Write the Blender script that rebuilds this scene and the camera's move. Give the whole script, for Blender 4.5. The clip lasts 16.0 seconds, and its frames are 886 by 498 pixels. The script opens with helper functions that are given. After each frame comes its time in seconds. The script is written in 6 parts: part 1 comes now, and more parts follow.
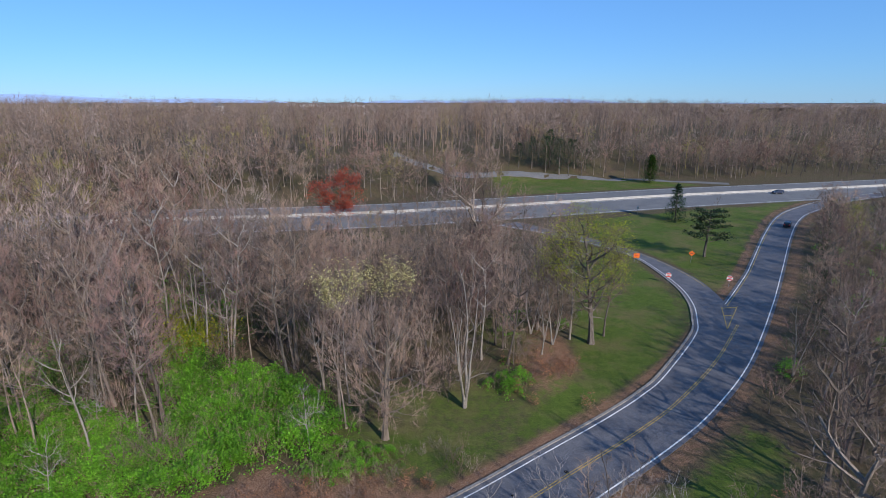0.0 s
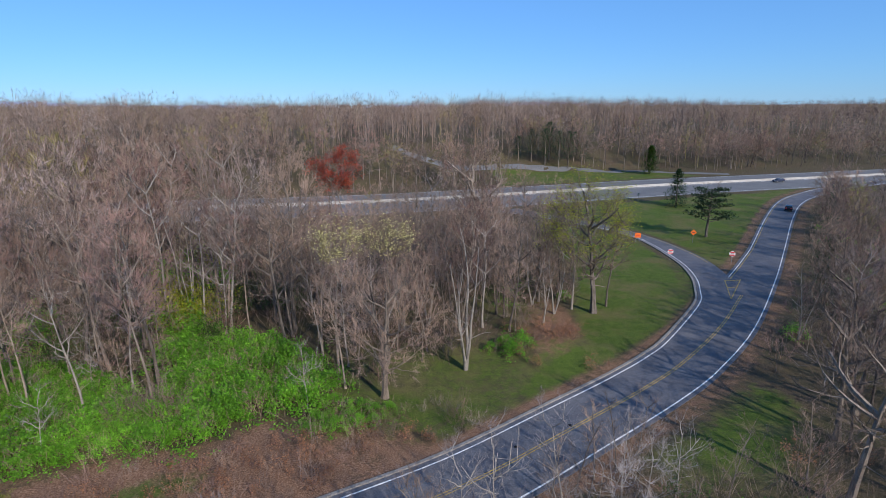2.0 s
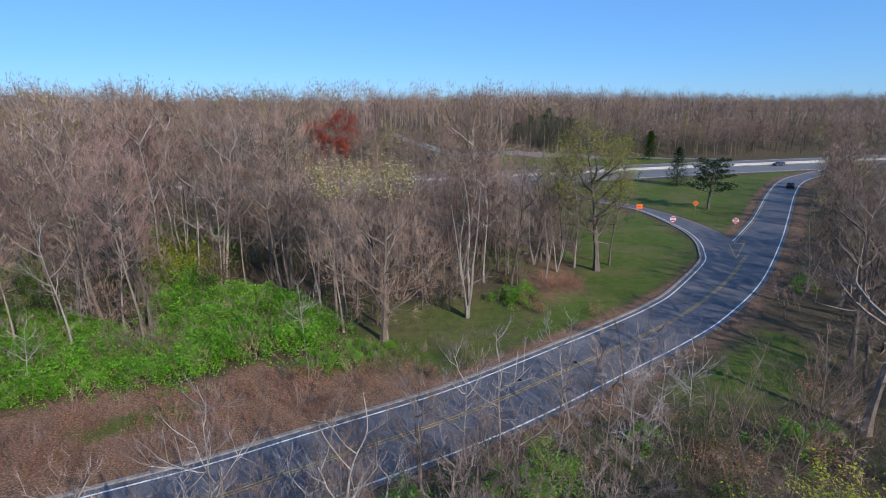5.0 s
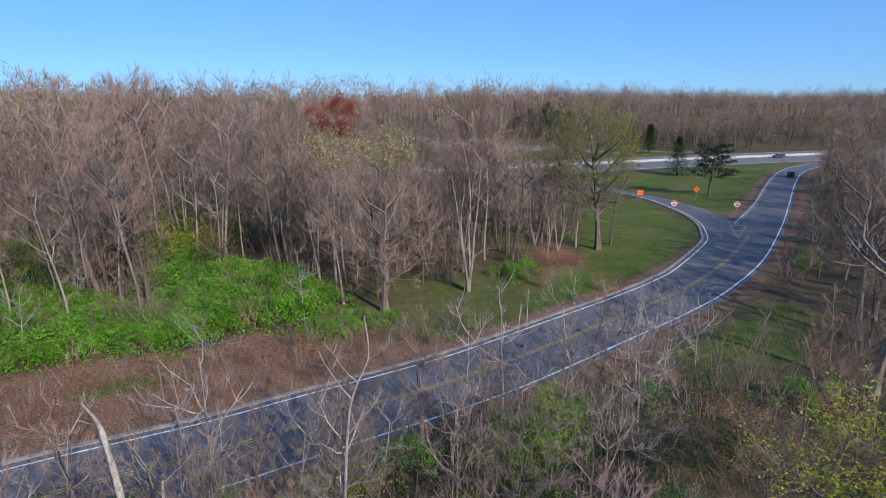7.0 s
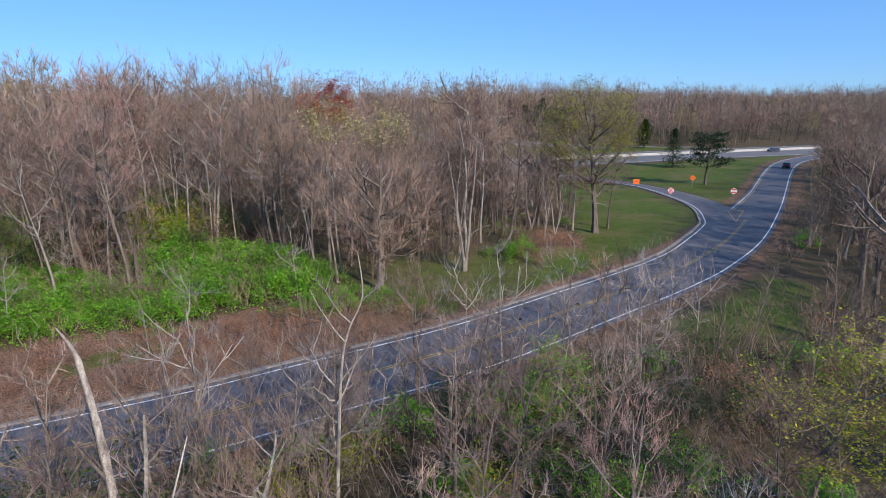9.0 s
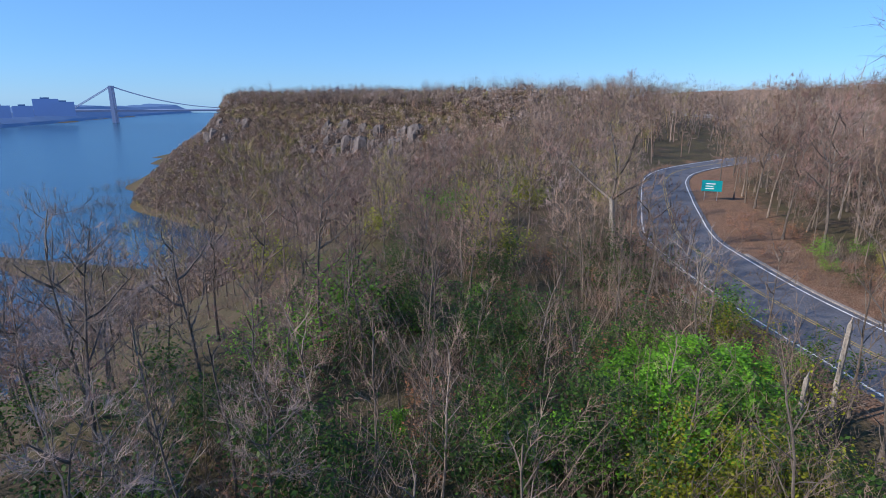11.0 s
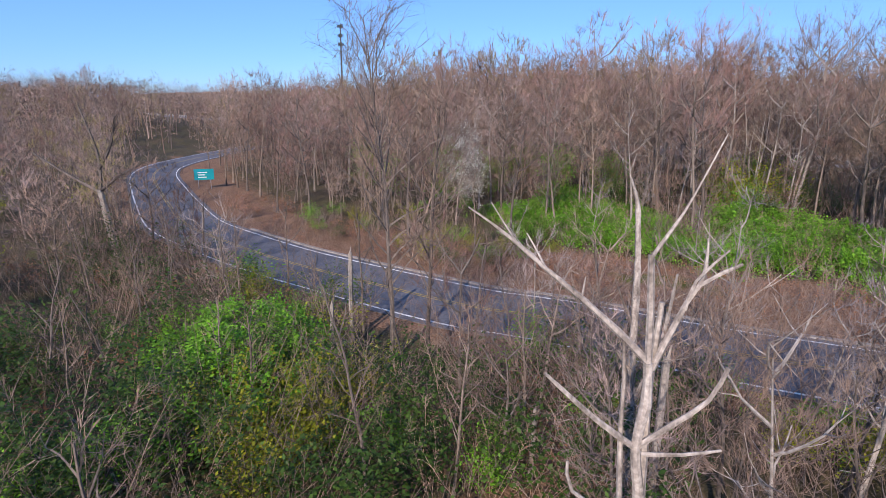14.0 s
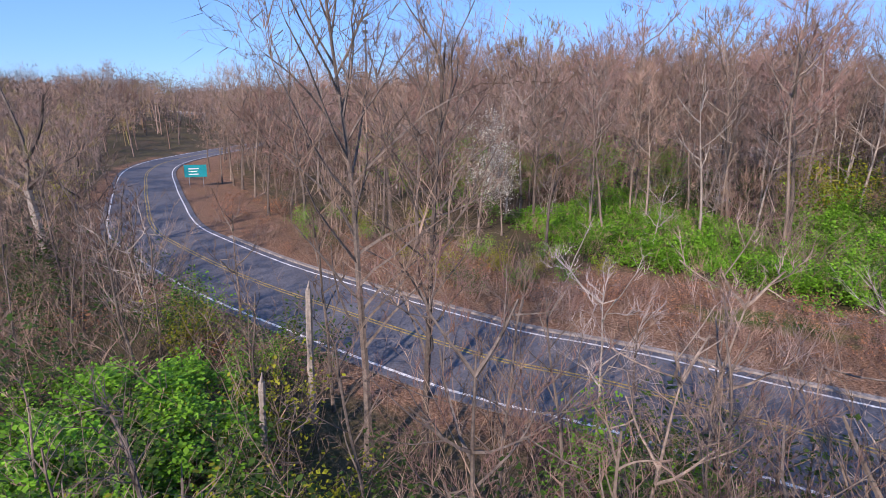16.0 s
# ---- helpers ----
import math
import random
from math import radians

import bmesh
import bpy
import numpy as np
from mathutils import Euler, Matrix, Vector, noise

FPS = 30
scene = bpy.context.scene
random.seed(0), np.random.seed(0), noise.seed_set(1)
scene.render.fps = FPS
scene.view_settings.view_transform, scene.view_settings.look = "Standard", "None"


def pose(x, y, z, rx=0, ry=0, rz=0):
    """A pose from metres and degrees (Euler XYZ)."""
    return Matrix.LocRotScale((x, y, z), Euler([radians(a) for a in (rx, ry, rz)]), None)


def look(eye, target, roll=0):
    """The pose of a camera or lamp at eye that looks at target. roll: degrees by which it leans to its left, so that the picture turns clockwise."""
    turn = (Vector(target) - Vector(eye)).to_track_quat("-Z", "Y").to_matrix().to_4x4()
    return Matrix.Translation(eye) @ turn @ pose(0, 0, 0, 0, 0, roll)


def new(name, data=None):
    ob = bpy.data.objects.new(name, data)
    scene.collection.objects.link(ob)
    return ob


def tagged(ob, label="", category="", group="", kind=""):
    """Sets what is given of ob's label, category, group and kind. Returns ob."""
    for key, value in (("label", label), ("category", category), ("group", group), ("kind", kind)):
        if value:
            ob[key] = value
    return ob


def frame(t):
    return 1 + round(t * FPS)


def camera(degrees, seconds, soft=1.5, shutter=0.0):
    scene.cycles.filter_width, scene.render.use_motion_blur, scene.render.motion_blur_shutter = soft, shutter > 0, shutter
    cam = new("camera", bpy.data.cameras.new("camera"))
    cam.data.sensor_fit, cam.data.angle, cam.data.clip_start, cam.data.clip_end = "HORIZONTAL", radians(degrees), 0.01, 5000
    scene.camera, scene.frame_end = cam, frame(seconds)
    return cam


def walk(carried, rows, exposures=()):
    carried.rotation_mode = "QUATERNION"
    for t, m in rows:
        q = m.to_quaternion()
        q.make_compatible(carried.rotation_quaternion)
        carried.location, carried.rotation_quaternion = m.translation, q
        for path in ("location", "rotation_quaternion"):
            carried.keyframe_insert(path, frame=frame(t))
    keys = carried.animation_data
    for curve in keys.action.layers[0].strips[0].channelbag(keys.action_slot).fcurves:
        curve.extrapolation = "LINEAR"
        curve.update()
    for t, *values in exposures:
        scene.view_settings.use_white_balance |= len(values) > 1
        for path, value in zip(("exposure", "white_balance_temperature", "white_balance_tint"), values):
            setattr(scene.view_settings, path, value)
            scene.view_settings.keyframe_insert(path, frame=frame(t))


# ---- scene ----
cam = camera(77.0, 16.0, soft=0.9)
# seconds, place, then yaw to the left, pitch up and roll in degrees
PATH = [
    (0.0, 0.04, 0.32, 35.43, 0.00, -14.99, 0.03),
    (0.5, 0.02, 0.10, 34.06, -0.02, -14.80, -0.12),
    (1.0, 0.03, -0.10, 32.75, -0.02, -14.67, -0.24),
    (1.5, 0.06, -0.10, 31.34, 0.00, -14.55, -0.34),
    (2.0, 0.05, -0.08, 30.01, -0.01, -14.47, -0.42),
    (2.5, 0.00, 0.00, 28.76, -0.07, -14.47, -0.47),
    (3.0, -0.06, 0.00, 27.58, -0.09, -14.44, -0.47),
    (3.5, -0.14, 0.00, 26.41, -0.15, -14.38, -0.46),
    (4.0, -0.23, -0.02, 25.27, -0.24, -14.35, -0.45),
    (6.5, -0.40, -0.30, 20.86, -0.18, -14.25, -0.65),
    (7.0, -0.49, -0.32, 20.07, -0.30, -14.19, -0.65),
    (7.5, -0.56, -0.32, 19.34, -0.43, -14.11, -0.66),
    (8.0, -0.57, -0.22, 18.63, -0.62, -14.05, -0.70),
    (8.5, -0.59, -0.10, 17.95, -0.75, -14.01, -0.77),
    (9.0, -0.59, -0.02, 17.31, -0.80, -13.98, -0.81),
    (9.5, -0.60, 0.05, 16.70, -0.52, -13.89, -0.85),
    (9.7, -0.58, 0.02, 16.48, 2.90, -13.82, -0.85),
    (10.0, -0.45, 0.05, 16.2, 17.0, -14.1, -0.6),
    (10.5, -0.10, 0.10, 15.85, 59.0, -14.7, -0.3),
    (11.0, 0.40, 0.15, 15.55, 104.0, -15.2, 0.0),
    (11.3, 0.70, 0.15, 15.40, 121.5, -15.4, 0.1),
    (11.55, 0.90, 0.10, 15.30, 124.0, -15.5, 0.2),
    (11.8, 1.07, -0.02, 15.20, 114.68, -15.46, 0.30),
    (11.9, 1.10, -0.18, 15.15, 108.50, -15.40, 0.42),
    (12.0, 1.13, -0.37, 15.06, 101.53, -15.38, 0.55),
    (12.1, 1.17, -0.57, 14.96, 94.42, -15.16, 0.70),
    (12.5, 1.28, -1.28, 14.52, 61.50, -14.60, 1.10),
    (13.0, 1.09, -1.42, 14.18, 50.17, -14.51, 0.82),
    (13.3, 0.98, -1.38, 14.01, 50.62, -14.52, 0.82),
    (13.5, 0.74, -1.24, 13.87, 51.73, -14.58, 0.70),
    (14.0, -0.12, -0.62, 13.53, 54.30, -14.66, 0.62),
    (14.5, -1.35, 0.28, 13.16, 55.35, -14.64, 0.58),
    (15.0, -3.40, 1.85, 12.78, 55.62, -14.64, 0.64),
    (15.5, -5.98, 3.95, 12.41, 56.15, -14.72, 0.68),
    (16.0, -9.10, 6.48, 11.92, 56.95, -14.72, 0.66),
]


def ahead(yaw, pitch):
    a, b = radians(yaw), radians(pitch)
    return Vector((-math.sin(a) * math.cos(b), math.cos(a) * math.cos(b), math.sin(b)))


walk(cam, [(t, look((x, y, z), Vector((x, y, z)) + ahead(yaw, pitch), roll)) for t, x, y, z, yaw, pitch, roll in PATH],
     exposures=[(0, -0.08, 6500, 10), (4, -0.05, 6500, 10), (8, 0.06, 6650, 12), (9.6, 0.12, 6800, 13), (11.9, 0.14, 6500, 11), (12.5, 0.18, 6700, 19), (13.5, 0.2, 6750, 20), (16, 0.28, 7000, 25)])

# ---- daylight ----
SUN_FROM = Vector((0.57, -0.82, 0.0)).normalized()
SUN_UP = radians(28.5)
world = bpy.data.worlds.new("world")
scene.world = world
world.use_nodes = True
wt = world.node_tree
sky = wt.nodes.new("ShaderNodeTexSky")
sky.sky_type = "NISHITA"
sky.sun_disc = False
sky.sun_elevation = SUN_UP
sky.sun_rotation = math.atan2(SUN_FROM.x, SUN_FROM.y)
sky.altitude = 150
sky.air_density = 1.0
sky.dust_density = 0.0
sky.ozone_density = 5.0
wt.nodes["Background"].inputs["Strength"].default_value = 0.10
tint = wt.nodes.new("ShaderNodeMix")
tint.data_type, tint.blend_type = "RGBA", "MULTIPLY"
tint.inputs["Factor"].default_value = 1.0
tint.inputs["B"].default_value = (0.61, 0.92, 1.37, 1)
wt.links.new(sky.outputs["Color"], tint.inputs["A"])
even = wt.nodes.new("ShaderNodeMix")
even.data_type = "RGBA"
even.inputs["Factor"].default_value = 0.35
even.inputs["B"].default_value = (2.4, 6.0, 11.9, 1)
wt.links.new(tint.outputs["Result"], even.inputs["A"])
wt.links.new(even.outputs["Result"], wt.nodes["Background"].inputs["Color"])
sun_data = bpy.data.lights.new("sun", "SUN")
sun_data.energy = 5.0
sun_data.angle = radians(0.6)
sun_data.color = (1.0, 0.915, 0.83)
sun = new("sun", sun_data)
sun_way = Vector((SUN_FROM.x * math.cos(SUN_UP), SUN_FROM.y * math.cos(SUN_UP), math.sin(SUN_UP)))
sun.matrix_world = look(sun_way * 300, (0, 0, 0))
scene.view_settings.exposure = 0.0


# ---- materials ----
def material(name, tones, scale=1.0, rough=0.85, bump=0.0, fine=0.0, metal=0.0, island=0.0, obj=0.0, stretch=(1, 1, 1), spec=0.3):
    """tones: colours along a noise ramp; island and obj: how much each piece and each thing varies in value."""
    m = bpy.data.materials.new(name)
    m.use_nodes = True
    nt = m.node_tree
    bs = nt.nodes["Principled BSDF"]
    bs.inputs["Roughness"].default_value = rough
    bs.inputs["Metallic"].default_value = metal
    bs.inputs["Specular IOR Level"].default_value = spec
    geo = nt.nodes.new("ShaderNodeNewGeometry")
    mp = nt.nodes.new("ShaderNodeMapping")
    mp.inputs["Scale"].default_value = stretch
    nt.links.new(geo.outputs["Position"], mp.inputs["Vector"])
    nz = nt.nodes.new("ShaderNodeTexNoise")
    nz.inputs["Scale"].default_value = scale
    nz.inputs["Detail"].default_value = 6
    nz.inputs["Roughness"].default_value = 0.65
    nt.links.new(mp.outputs["Vector"], nz.inputs["Vector"])
    ramp = nt.nodes.new("ShaderNodeValToRGB")
    els = ramp.color_ramp.elements
    while len(els) < len(tones):
        els.new(0.5)
    for i, c in enumerate(tones):
        els[i].position = 0.3 + 0.4 * i / max(1, len(tones) - 1)
        els[i].color = (*c, 1)
    nt.links.new(nz.outputs["Fac"], ramp.inputs["Fac"])
    col = ramp.outputs["Color"]
    if fine:
        n2 = nt.nodes.new("ShaderNodeTexNoise")
        n2.inputs["Scale"].default_value = fine
        n2.inputs["Detail"].default_value = 3
        nt.links.new(geo.outputs["Position"], n2.inputs["Vector"])
        mr = nt.nodes.new("ShaderNodeMapRange")
        mr.inputs["From Min"].default_value, mr.inputs["From Max"].default_value = 0.3, 0.7
        mr.inputs["To Min"].default_value, mr.inputs["To Max"].default_value = 0.72, 1.28
        nt.links.new(n2.outputs["Fac"], mr.inputs["Value"])
        col = scaled(nt, col, mr.outputs["Result"])
    for amount, socket in ((island, geo.outputs["Random Per Island"]), (obj, None)):
        if amount:
            if socket is None:
                socket = nt.nodes.new("ShaderNodeObjectInfo").outputs["Random"]
            mr = nt.nodes.new("ShaderNodeMapRange")
            mr.inputs["To Min"].default_value, mr.inputs["To Max"].default_value = 1 - amount, 1 + amount
            nt.links.new(socket, mr.inputs["Value"])
            col = scaled(nt, col, mr.outputs["Result"])
    nt.links.new(col, bs.inputs["Base Color"])
    if bump:
        b = nt.nodes.new("ShaderNodeBump")
        b.inputs["Strength"].default_value = bump
        b.inputs["Distance"].default_value = 0.05
        nt.links.new(nz.outputs["Fac"], b.inputs["Height"])
        nt.links.new(b.outputs["Normal"], bs.inputs["Normal"])
    return m


def scaled(nt, col, value):
    mx = nt.nodes.new("ShaderNodeVectorMath")
    mx.operation = "SCALE"
    nt.links.new(col, mx.inputs[0])
    nt.links.new(value, mx.inputs["Scale"])
    return mx.outputs["Vector"]


def leaf_material(name, tones, island=0.35, obj=0.2):
    """Thin leaves: light comes through them."""
    m = material(name, tones, scale=0.8, rough=0.55, island=island, obj=obj)
    nt = m.node_tree
    bs = nt.nodes["Principled BSDF"]
    tr = nt.nodes.new("ShaderNodeBsdfTranslucent")
    nt.links.new(bs.inputs["Base Color"].links[0].from_socket, tr.inputs["Color"])
    mix = nt.nodes.new("ShaderNodeMixShader")
    mix.inputs["Fac"].default_value = 0.35
    nt.links.new(bs.outputs["BSDF"], mix.inputs[1])
    nt.links.new(tr.outputs["BSDF"], mix.inputs[2])
    nt.links.new(mix.outputs["Shader"], nt.nodes["Material Output"].inputs["Surface"])
    return m


ASPHALT = material("asphalt", [(0.083, 0.085, 0.099), (0.119, 0.120, 0.136), (0.158, 0.158, 0.170)], scale=0.35, rough=0.8, fine=9.0, bump=0.1)
ASPHALT_PALE = material("worn_asphalt", [(0.13, 0.13, 0.135), (0.16, 0.16, 0.16), (0.19, 0.185, 0.18)], scale=0.15, rough=0.85, fine=3.0)
PAINT_WHITE = material("road_paint_white", [(0.45, 0.45, 0.45), (0.75, 0.75, 0.73), (0.8, 0.8, 0.78)], scale=1.6, rough=0.6, fine=8.0)
PAINT_YELLOW = material("road_paint_yellow", [(0.14, 0.125, 0.10), (0.40, 0.28, 0.07), (0.55, 0.38, 0.08)], scale=1.6, rough=0.6, fine=8.0)
KERB = material("kerb_stone", [(0.176, 0.158, 0.140), (0.246, 0.222, 0.199), (0.292, 0.269, 0.246)], scale=1.2, rough=0.9, fine=6.0, bump=0.3, obj=0.18)
CONCRETE = material("concrete", [(0.30, 0.285, 0.265), (0.39, 0.375, 0.35), (0.45, 0.43, 0.40)], scale=0.6, rough=0.9, fine=4.0, bump=0.2)
BARK = material("bark_grey", [(0.119, 0.093, 0.075), (0.197, 0.159, 0.128), (0.286, 0.233, 0.185)], scale=3.0, rough=0.95, bump=0.5, fine=11.0, obj=0.3, stretch=(1, 1, 0.35))
BARK_DARK = material("bark_dark", [(0.07, 0.058, 0.05), (0.12, 0.10, 0.085), (0.17, 0.145, 0.125)], scale=3.0, rough=0.95, bump=0.5, fine=11.0, obj=0.3, stretch=(1, 1, 0.35))
BARK_PALE = material("bark_pale", [(0.187, 0.162, 0.14), (0.281, 0.251, 0.217), (0.374, 0.332, 0.289)], scale=2.2, rough=0.9, bump=0.4, fine=9.0, obj=0.2, stretch=(1, 1, 0.4))
DEADWOOD = material("bleached_dead_wood", [(0.101, 0.082, 0.066), (0.328, 0.285, 0.242), (0.515, 0.46, 0.398)], scale=4.5, rough=0.85, bump=0.6, fine=14.0, stretch=(1, 1, 0.3))
TWIG = material("twig_brown", [(0.172, 0.119, 0.091), (0.254, 0.176, 0.132), (0.336, 0.237, 0.181)], scale=0.12, rough=0.95, island=0.15, obj=0.5)
TWIG_GREY = material("twig_grey", [(0.163, 0.122, 0.104), (0.240, 0.180, 0.155), (0.309, 0.237, 0.205)], scale=0.12, rough=0.95, island=0.15, obj=0.5)
TWIG_RED = material("twig_reddish", [(0.148, 0.088, 0.073), (0.221, 0.135, 0.111), (0.304, 0.189, 0.158)], scale=0.12, rough=0.95, island=0.15, obj=0.5)
TWIG_PALE = material("twig_pale_grey", [(0.20, 0.175, 0.165), (0.29, 0.255, 0.24), (0.37, 0.33, 0.31)], scale=0.3, rough=0.95, island=0.2, obj=0.3)
TWIG_DIM = material("twig_dim", [(0.106, 0.079, 0.059), (0.181, 0.133, 0.101), (0.275, 0.206, 0.158)], scale=0.3, rough=0.95, island=0.4, obj=0.3)
TWIG_OLIVE = material("twig_budding", [(0.17, 0.145, 0.06), (0.24, 0.20, 0.08), (0.30, 0.26, 0.10)], scale=0.15, rough=0.95, island=0.35, obj=0.2)
LEAF = leaf_material("leaf_green", [(0.074, 0.199, 0.014), (0.141, 0.338, 0.024), (0.221, 0.466, 0.042)])
# leaf green darkened: thicket shade put into the colour; also the cedar's green
LEAF_SHADE = leaf_material("leaf_shade_and_cedar_green", [(0.025, 0.06, 0.01), (0.045, 0.095, 0.014), (0.075, 0.13, 0.02)])
LEAF_OLIVE = leaf_material("leaf_yellow_green", [(0.16, 0.19, 0.015), (0.27, 0.29, 0.02), (0.36, 0.36, 0.03)])
LEAF_DARK = leaf_material("needles_dark", [(0.018, 0.045, 0.015), (0.03, 0.065, 0.02), (0.045, 0.085, 0.03)])
LEAF_PINE = leaf_material("needles_pine", [(0.03, 0.06, 0.03), (0.05, 0.085, 0.04), (0.075, 0.11, 0.055)])
LEAF_RED = leaf_material("maple_flowers_red", [(0.36, 0.06, 0.03), (0.5, 0.09, 0.045), (0.58, 0.13, 0.06)])
LEAF_RUST = leaf_material("dead_leaf_rust", [(0.24, 0.11, 0.055), (0.34, 0.16, 0.08), (0.42, 0.22, 0.12)])
BLOSSOM = leaf_material("blossom_white", [(0.50, 0.50, 0.42), (0.66, 0.65, 0.56), (0.75, 0.74, 0.66)])
BLOSSOM_YELLOW = leaf_material("blossom_cream", [(0.42, 0.38, 0.14), (0.56, 0.50, 0.20), (0.62, 0.57, 0.28)])
ROCK = material("cliff_rock", [(0.062, 0.053, 0.050), (0.124, 0.105, 0.099), (0.198, 0.174, 0.158)], scale=0.25, rough=0.95, bump=0.8, fine=2.0, stretch=(1, 1, 0.25))
METAL = material("galvanised_metal", [(0.35, 0.36, 0.37), (0.45, 0.46, 0.47)], scale=2.0, rough=0.45, metal=0.8)
METAL_DARK = material("dark_steel", [(0.06, 0.065, 0.07), (0.1, 0.105, 0.11)], scale=2.0, rough=0.55, metal=0.5)
SIGN_ORANGE = material("sign_orange", [(0.80, 0.16, 0.03), (0.85, 0.19, 0.04)], scale=2.0, rough=0.4)
SIGN_TEAL = material("sign_green", [(0.0, 0.23, 0.27), (0.0, 0.28, 0.32)], scale=2.0, rough=0.35)
SIGN_RED = material("sign_red", [(0.6, 0.05, 0.05), (0.65, 0.06, 0.06)], scale=2.0, rough=0.4)
SIGN_WHITE = material("sign_white", [(0.75, 0.75, 0.75), (0.82, 0.82, 0.82)], scale=2.0, rough=0.4)
CAR_BLACK = material("car_paint_black", [(0.012, 0.012, 0.016), (0.018, 0.018, 0.022)], scale=1.0, rough=0.22, spec=0.6)
CAR_GREY = material("car_paint_dark_blue", [(0.03, 0.04, 0.07), (0.04, 0.05, 0.085)], scale=1.0, rough=0.22, spec=0.6)
GLASS = material("tinted_glass", [(0.015, 0.018, 0.02), (0.02, 0.024, 0.027)], scale=1.0, rough=0.05, spec=0.8)
RUBBER = material("tyre_rubber", [(0.015, 0.015, 0.015), (0.025, 0.025, 0.025)], scale=8.0, rough=0.9)
FACADE = material("facade_pale", [(0.45, 0.42, 0.40), (0.58, 0.55, 0.52)], scale=0.02, rough=0.9, obj=0.3)
ROOF = material("roof_grey", [(0.12, 0.11, 0.11), (0.18, 0.17, 0.165)], scale=0.1, rough=0.9, obj=0.3)


def ground_material():
    """Leaf litter, grass and bare soil, spread by the sheet's own cover layers."""
    m = bpy.data.materials.new("ground_cover")
    m.use_nodes = True
    nt = m.node_tree
    bs = nt.nodes["Principled BSDF"]
    bs.inputs["Roughness"].default_value = 0.95
    bs.inputs["Specular IOR Level"].default_value = 0.15
    geo = nt.nodes.new("ShaderNodeNewGeometry")

    def noise_at(scale, detail=6):
        n = nt.nodes.new("ShaderNodeTexNoise")
        n.inputs["Scale"].default_value = scale
        n.inputs["Detail"].default_value = detail
        n.inputs["Roughness"].default_value = 0.7
        nt.links.new(geo.outputs["Position"], n.inputs["Vector"])
        return n.outputs["Fac"]

    def ramp(fac, tones, lo=0.32, hi=0.68):
        r = nt.nodes.new("ShaderNodeValToRGB")
        els = r.color_ramp.elements
        while len(els) < len(tones):
            els.new(0.5)
        for i, c in enumerate(tones):
            els[i].position = lo + (hi - lo) * i / (len(tones) - 1)
            els[i].color = (*c, 1)
        nt.links.new(fac, r.inputs["Fac"])
        return r.outputs["Color"]

    def blend(fac, a, b):
        mx = nt.nodes.new("ShaderNodeMix")
        mx.data_type = "RGBA"
        nt.links.new(fac, mx.inputs["Factor"])
        nt.links.new(a, mx.inputs["A"])
        nt.links.new(b, mx.inputs["B"])
        return mx.outputs["Result"]

    def mask(layer, noise_fac, soft=0.18):
        at = nt.nodes.new("ShaderNodeAttribute")
        at.attribute_name = layer
        add = nt.nodes.new("ShaderNodeMath")
        add.operation = "ADD"
        nt.links.new(at.outputs["Fac"], add.inputs[0])
        nt.links.new(noise_fac, add.inputs[1])
        mr = nt.nodes.new("ShaderNodeMapRange")
        mr.inputs["From Min"].default_value, mr.inputs["From Max"].default_value = 1.0 - soft, 1.0 + soft
        nt.links.new(add.outputs["Value"], mr.inputs["Value"])
        return mr.outputs["Result"]

    big, mid, small = noise_at(0.12), noise_at(0.9), noise_at(7.0, 4)
    litter = ramp(small, [(0.04, 0.029, 0.02), (0.095, 0.066, 0.045), (0.19, 0.135, 0.095)])
    litter = blend(ramp(big, [(0, 0, 0), (0.6, 0.6, 0.6)]), litter, ramp(mid, [(0.035, 0.045, 0.014), (0.075, 0.085, 0.028), (0.13, 0.11, 0.055)]))
    grass = blend(ramp(mid, [(0, 0, 0), (1, 1, 1)]), ramp(small, [(0.024, 0.048, 0.008), (0.075, 0.128, 0.018)]), ramp(small, [(0.05, 0.082, 0.013), (0.128, 0.178, 0.03)]))
    grass = blend(ramp(big, [(0, 0, 0), (0.1, 0.1, 0.1), (0.8, 0.8, 0.8)], 0.3, 0.62), grass, ramp(small, [(0.085, 0.078, 0.028), (0.2, 0.165, 0.075)]))
    rust = ramp(small, [(0.075, 0.042, 0.027), (0.21, 0.117, 0.072), (0.40, 0.25, 0.17)])
    col = blend(mask("rust", mid), litter, rust)
    col = blend(mask("grass", mid), col, grass)
    nt.links.new(col, bs.inputs["Base Color"])
    b = nt.nodes.new("ShaderNodeBump")
    b.inputs["Strength"].default_value = 0.7
    b.inputs["Distance"].default_value = 0.12
    nt.links.new(small, b.inputs["Height"])
    nt.links.new(b.outputs["Normal"], bs.inputs["Normal"])
    return m


def water_material():
    m = bpy.data.materials.new("river_water")
    m.use_nodes = True
    nt = m.node_tree
    bs = nt.nodes["Principled BSDF"]
    bs.inputs["Base Color"].default_value = (0.02, 0.075, 0.14, 1)
    bs.inputs["Roughness"].default_value = 0.25
    bs.inputs["IOR"].default_value = 1.33
    geo = nt.nodes.new("ShaderNodeNewGeometry")
    n = nt.nodes.new("ShaderNodeTexNoise")
    n.inputs["Scale"].default_value = 0.12
    n.inputs["Detail"].default_value = 5
    nt.links.new(geo.outputs["Position"], n.inputs["Vector"])
    b = nt.nodes.new("ShaderNodeBump")
    b.inputs["Strength"].default_value = 0.6
    b.inputs["Distance"].default_value = 1.0
    nt.links.new(n.outputs["Fac"], b.inputs["Height"])
    nt.links.new(b.outputs["Normal"], bs.inputs["Normal"])
    return m


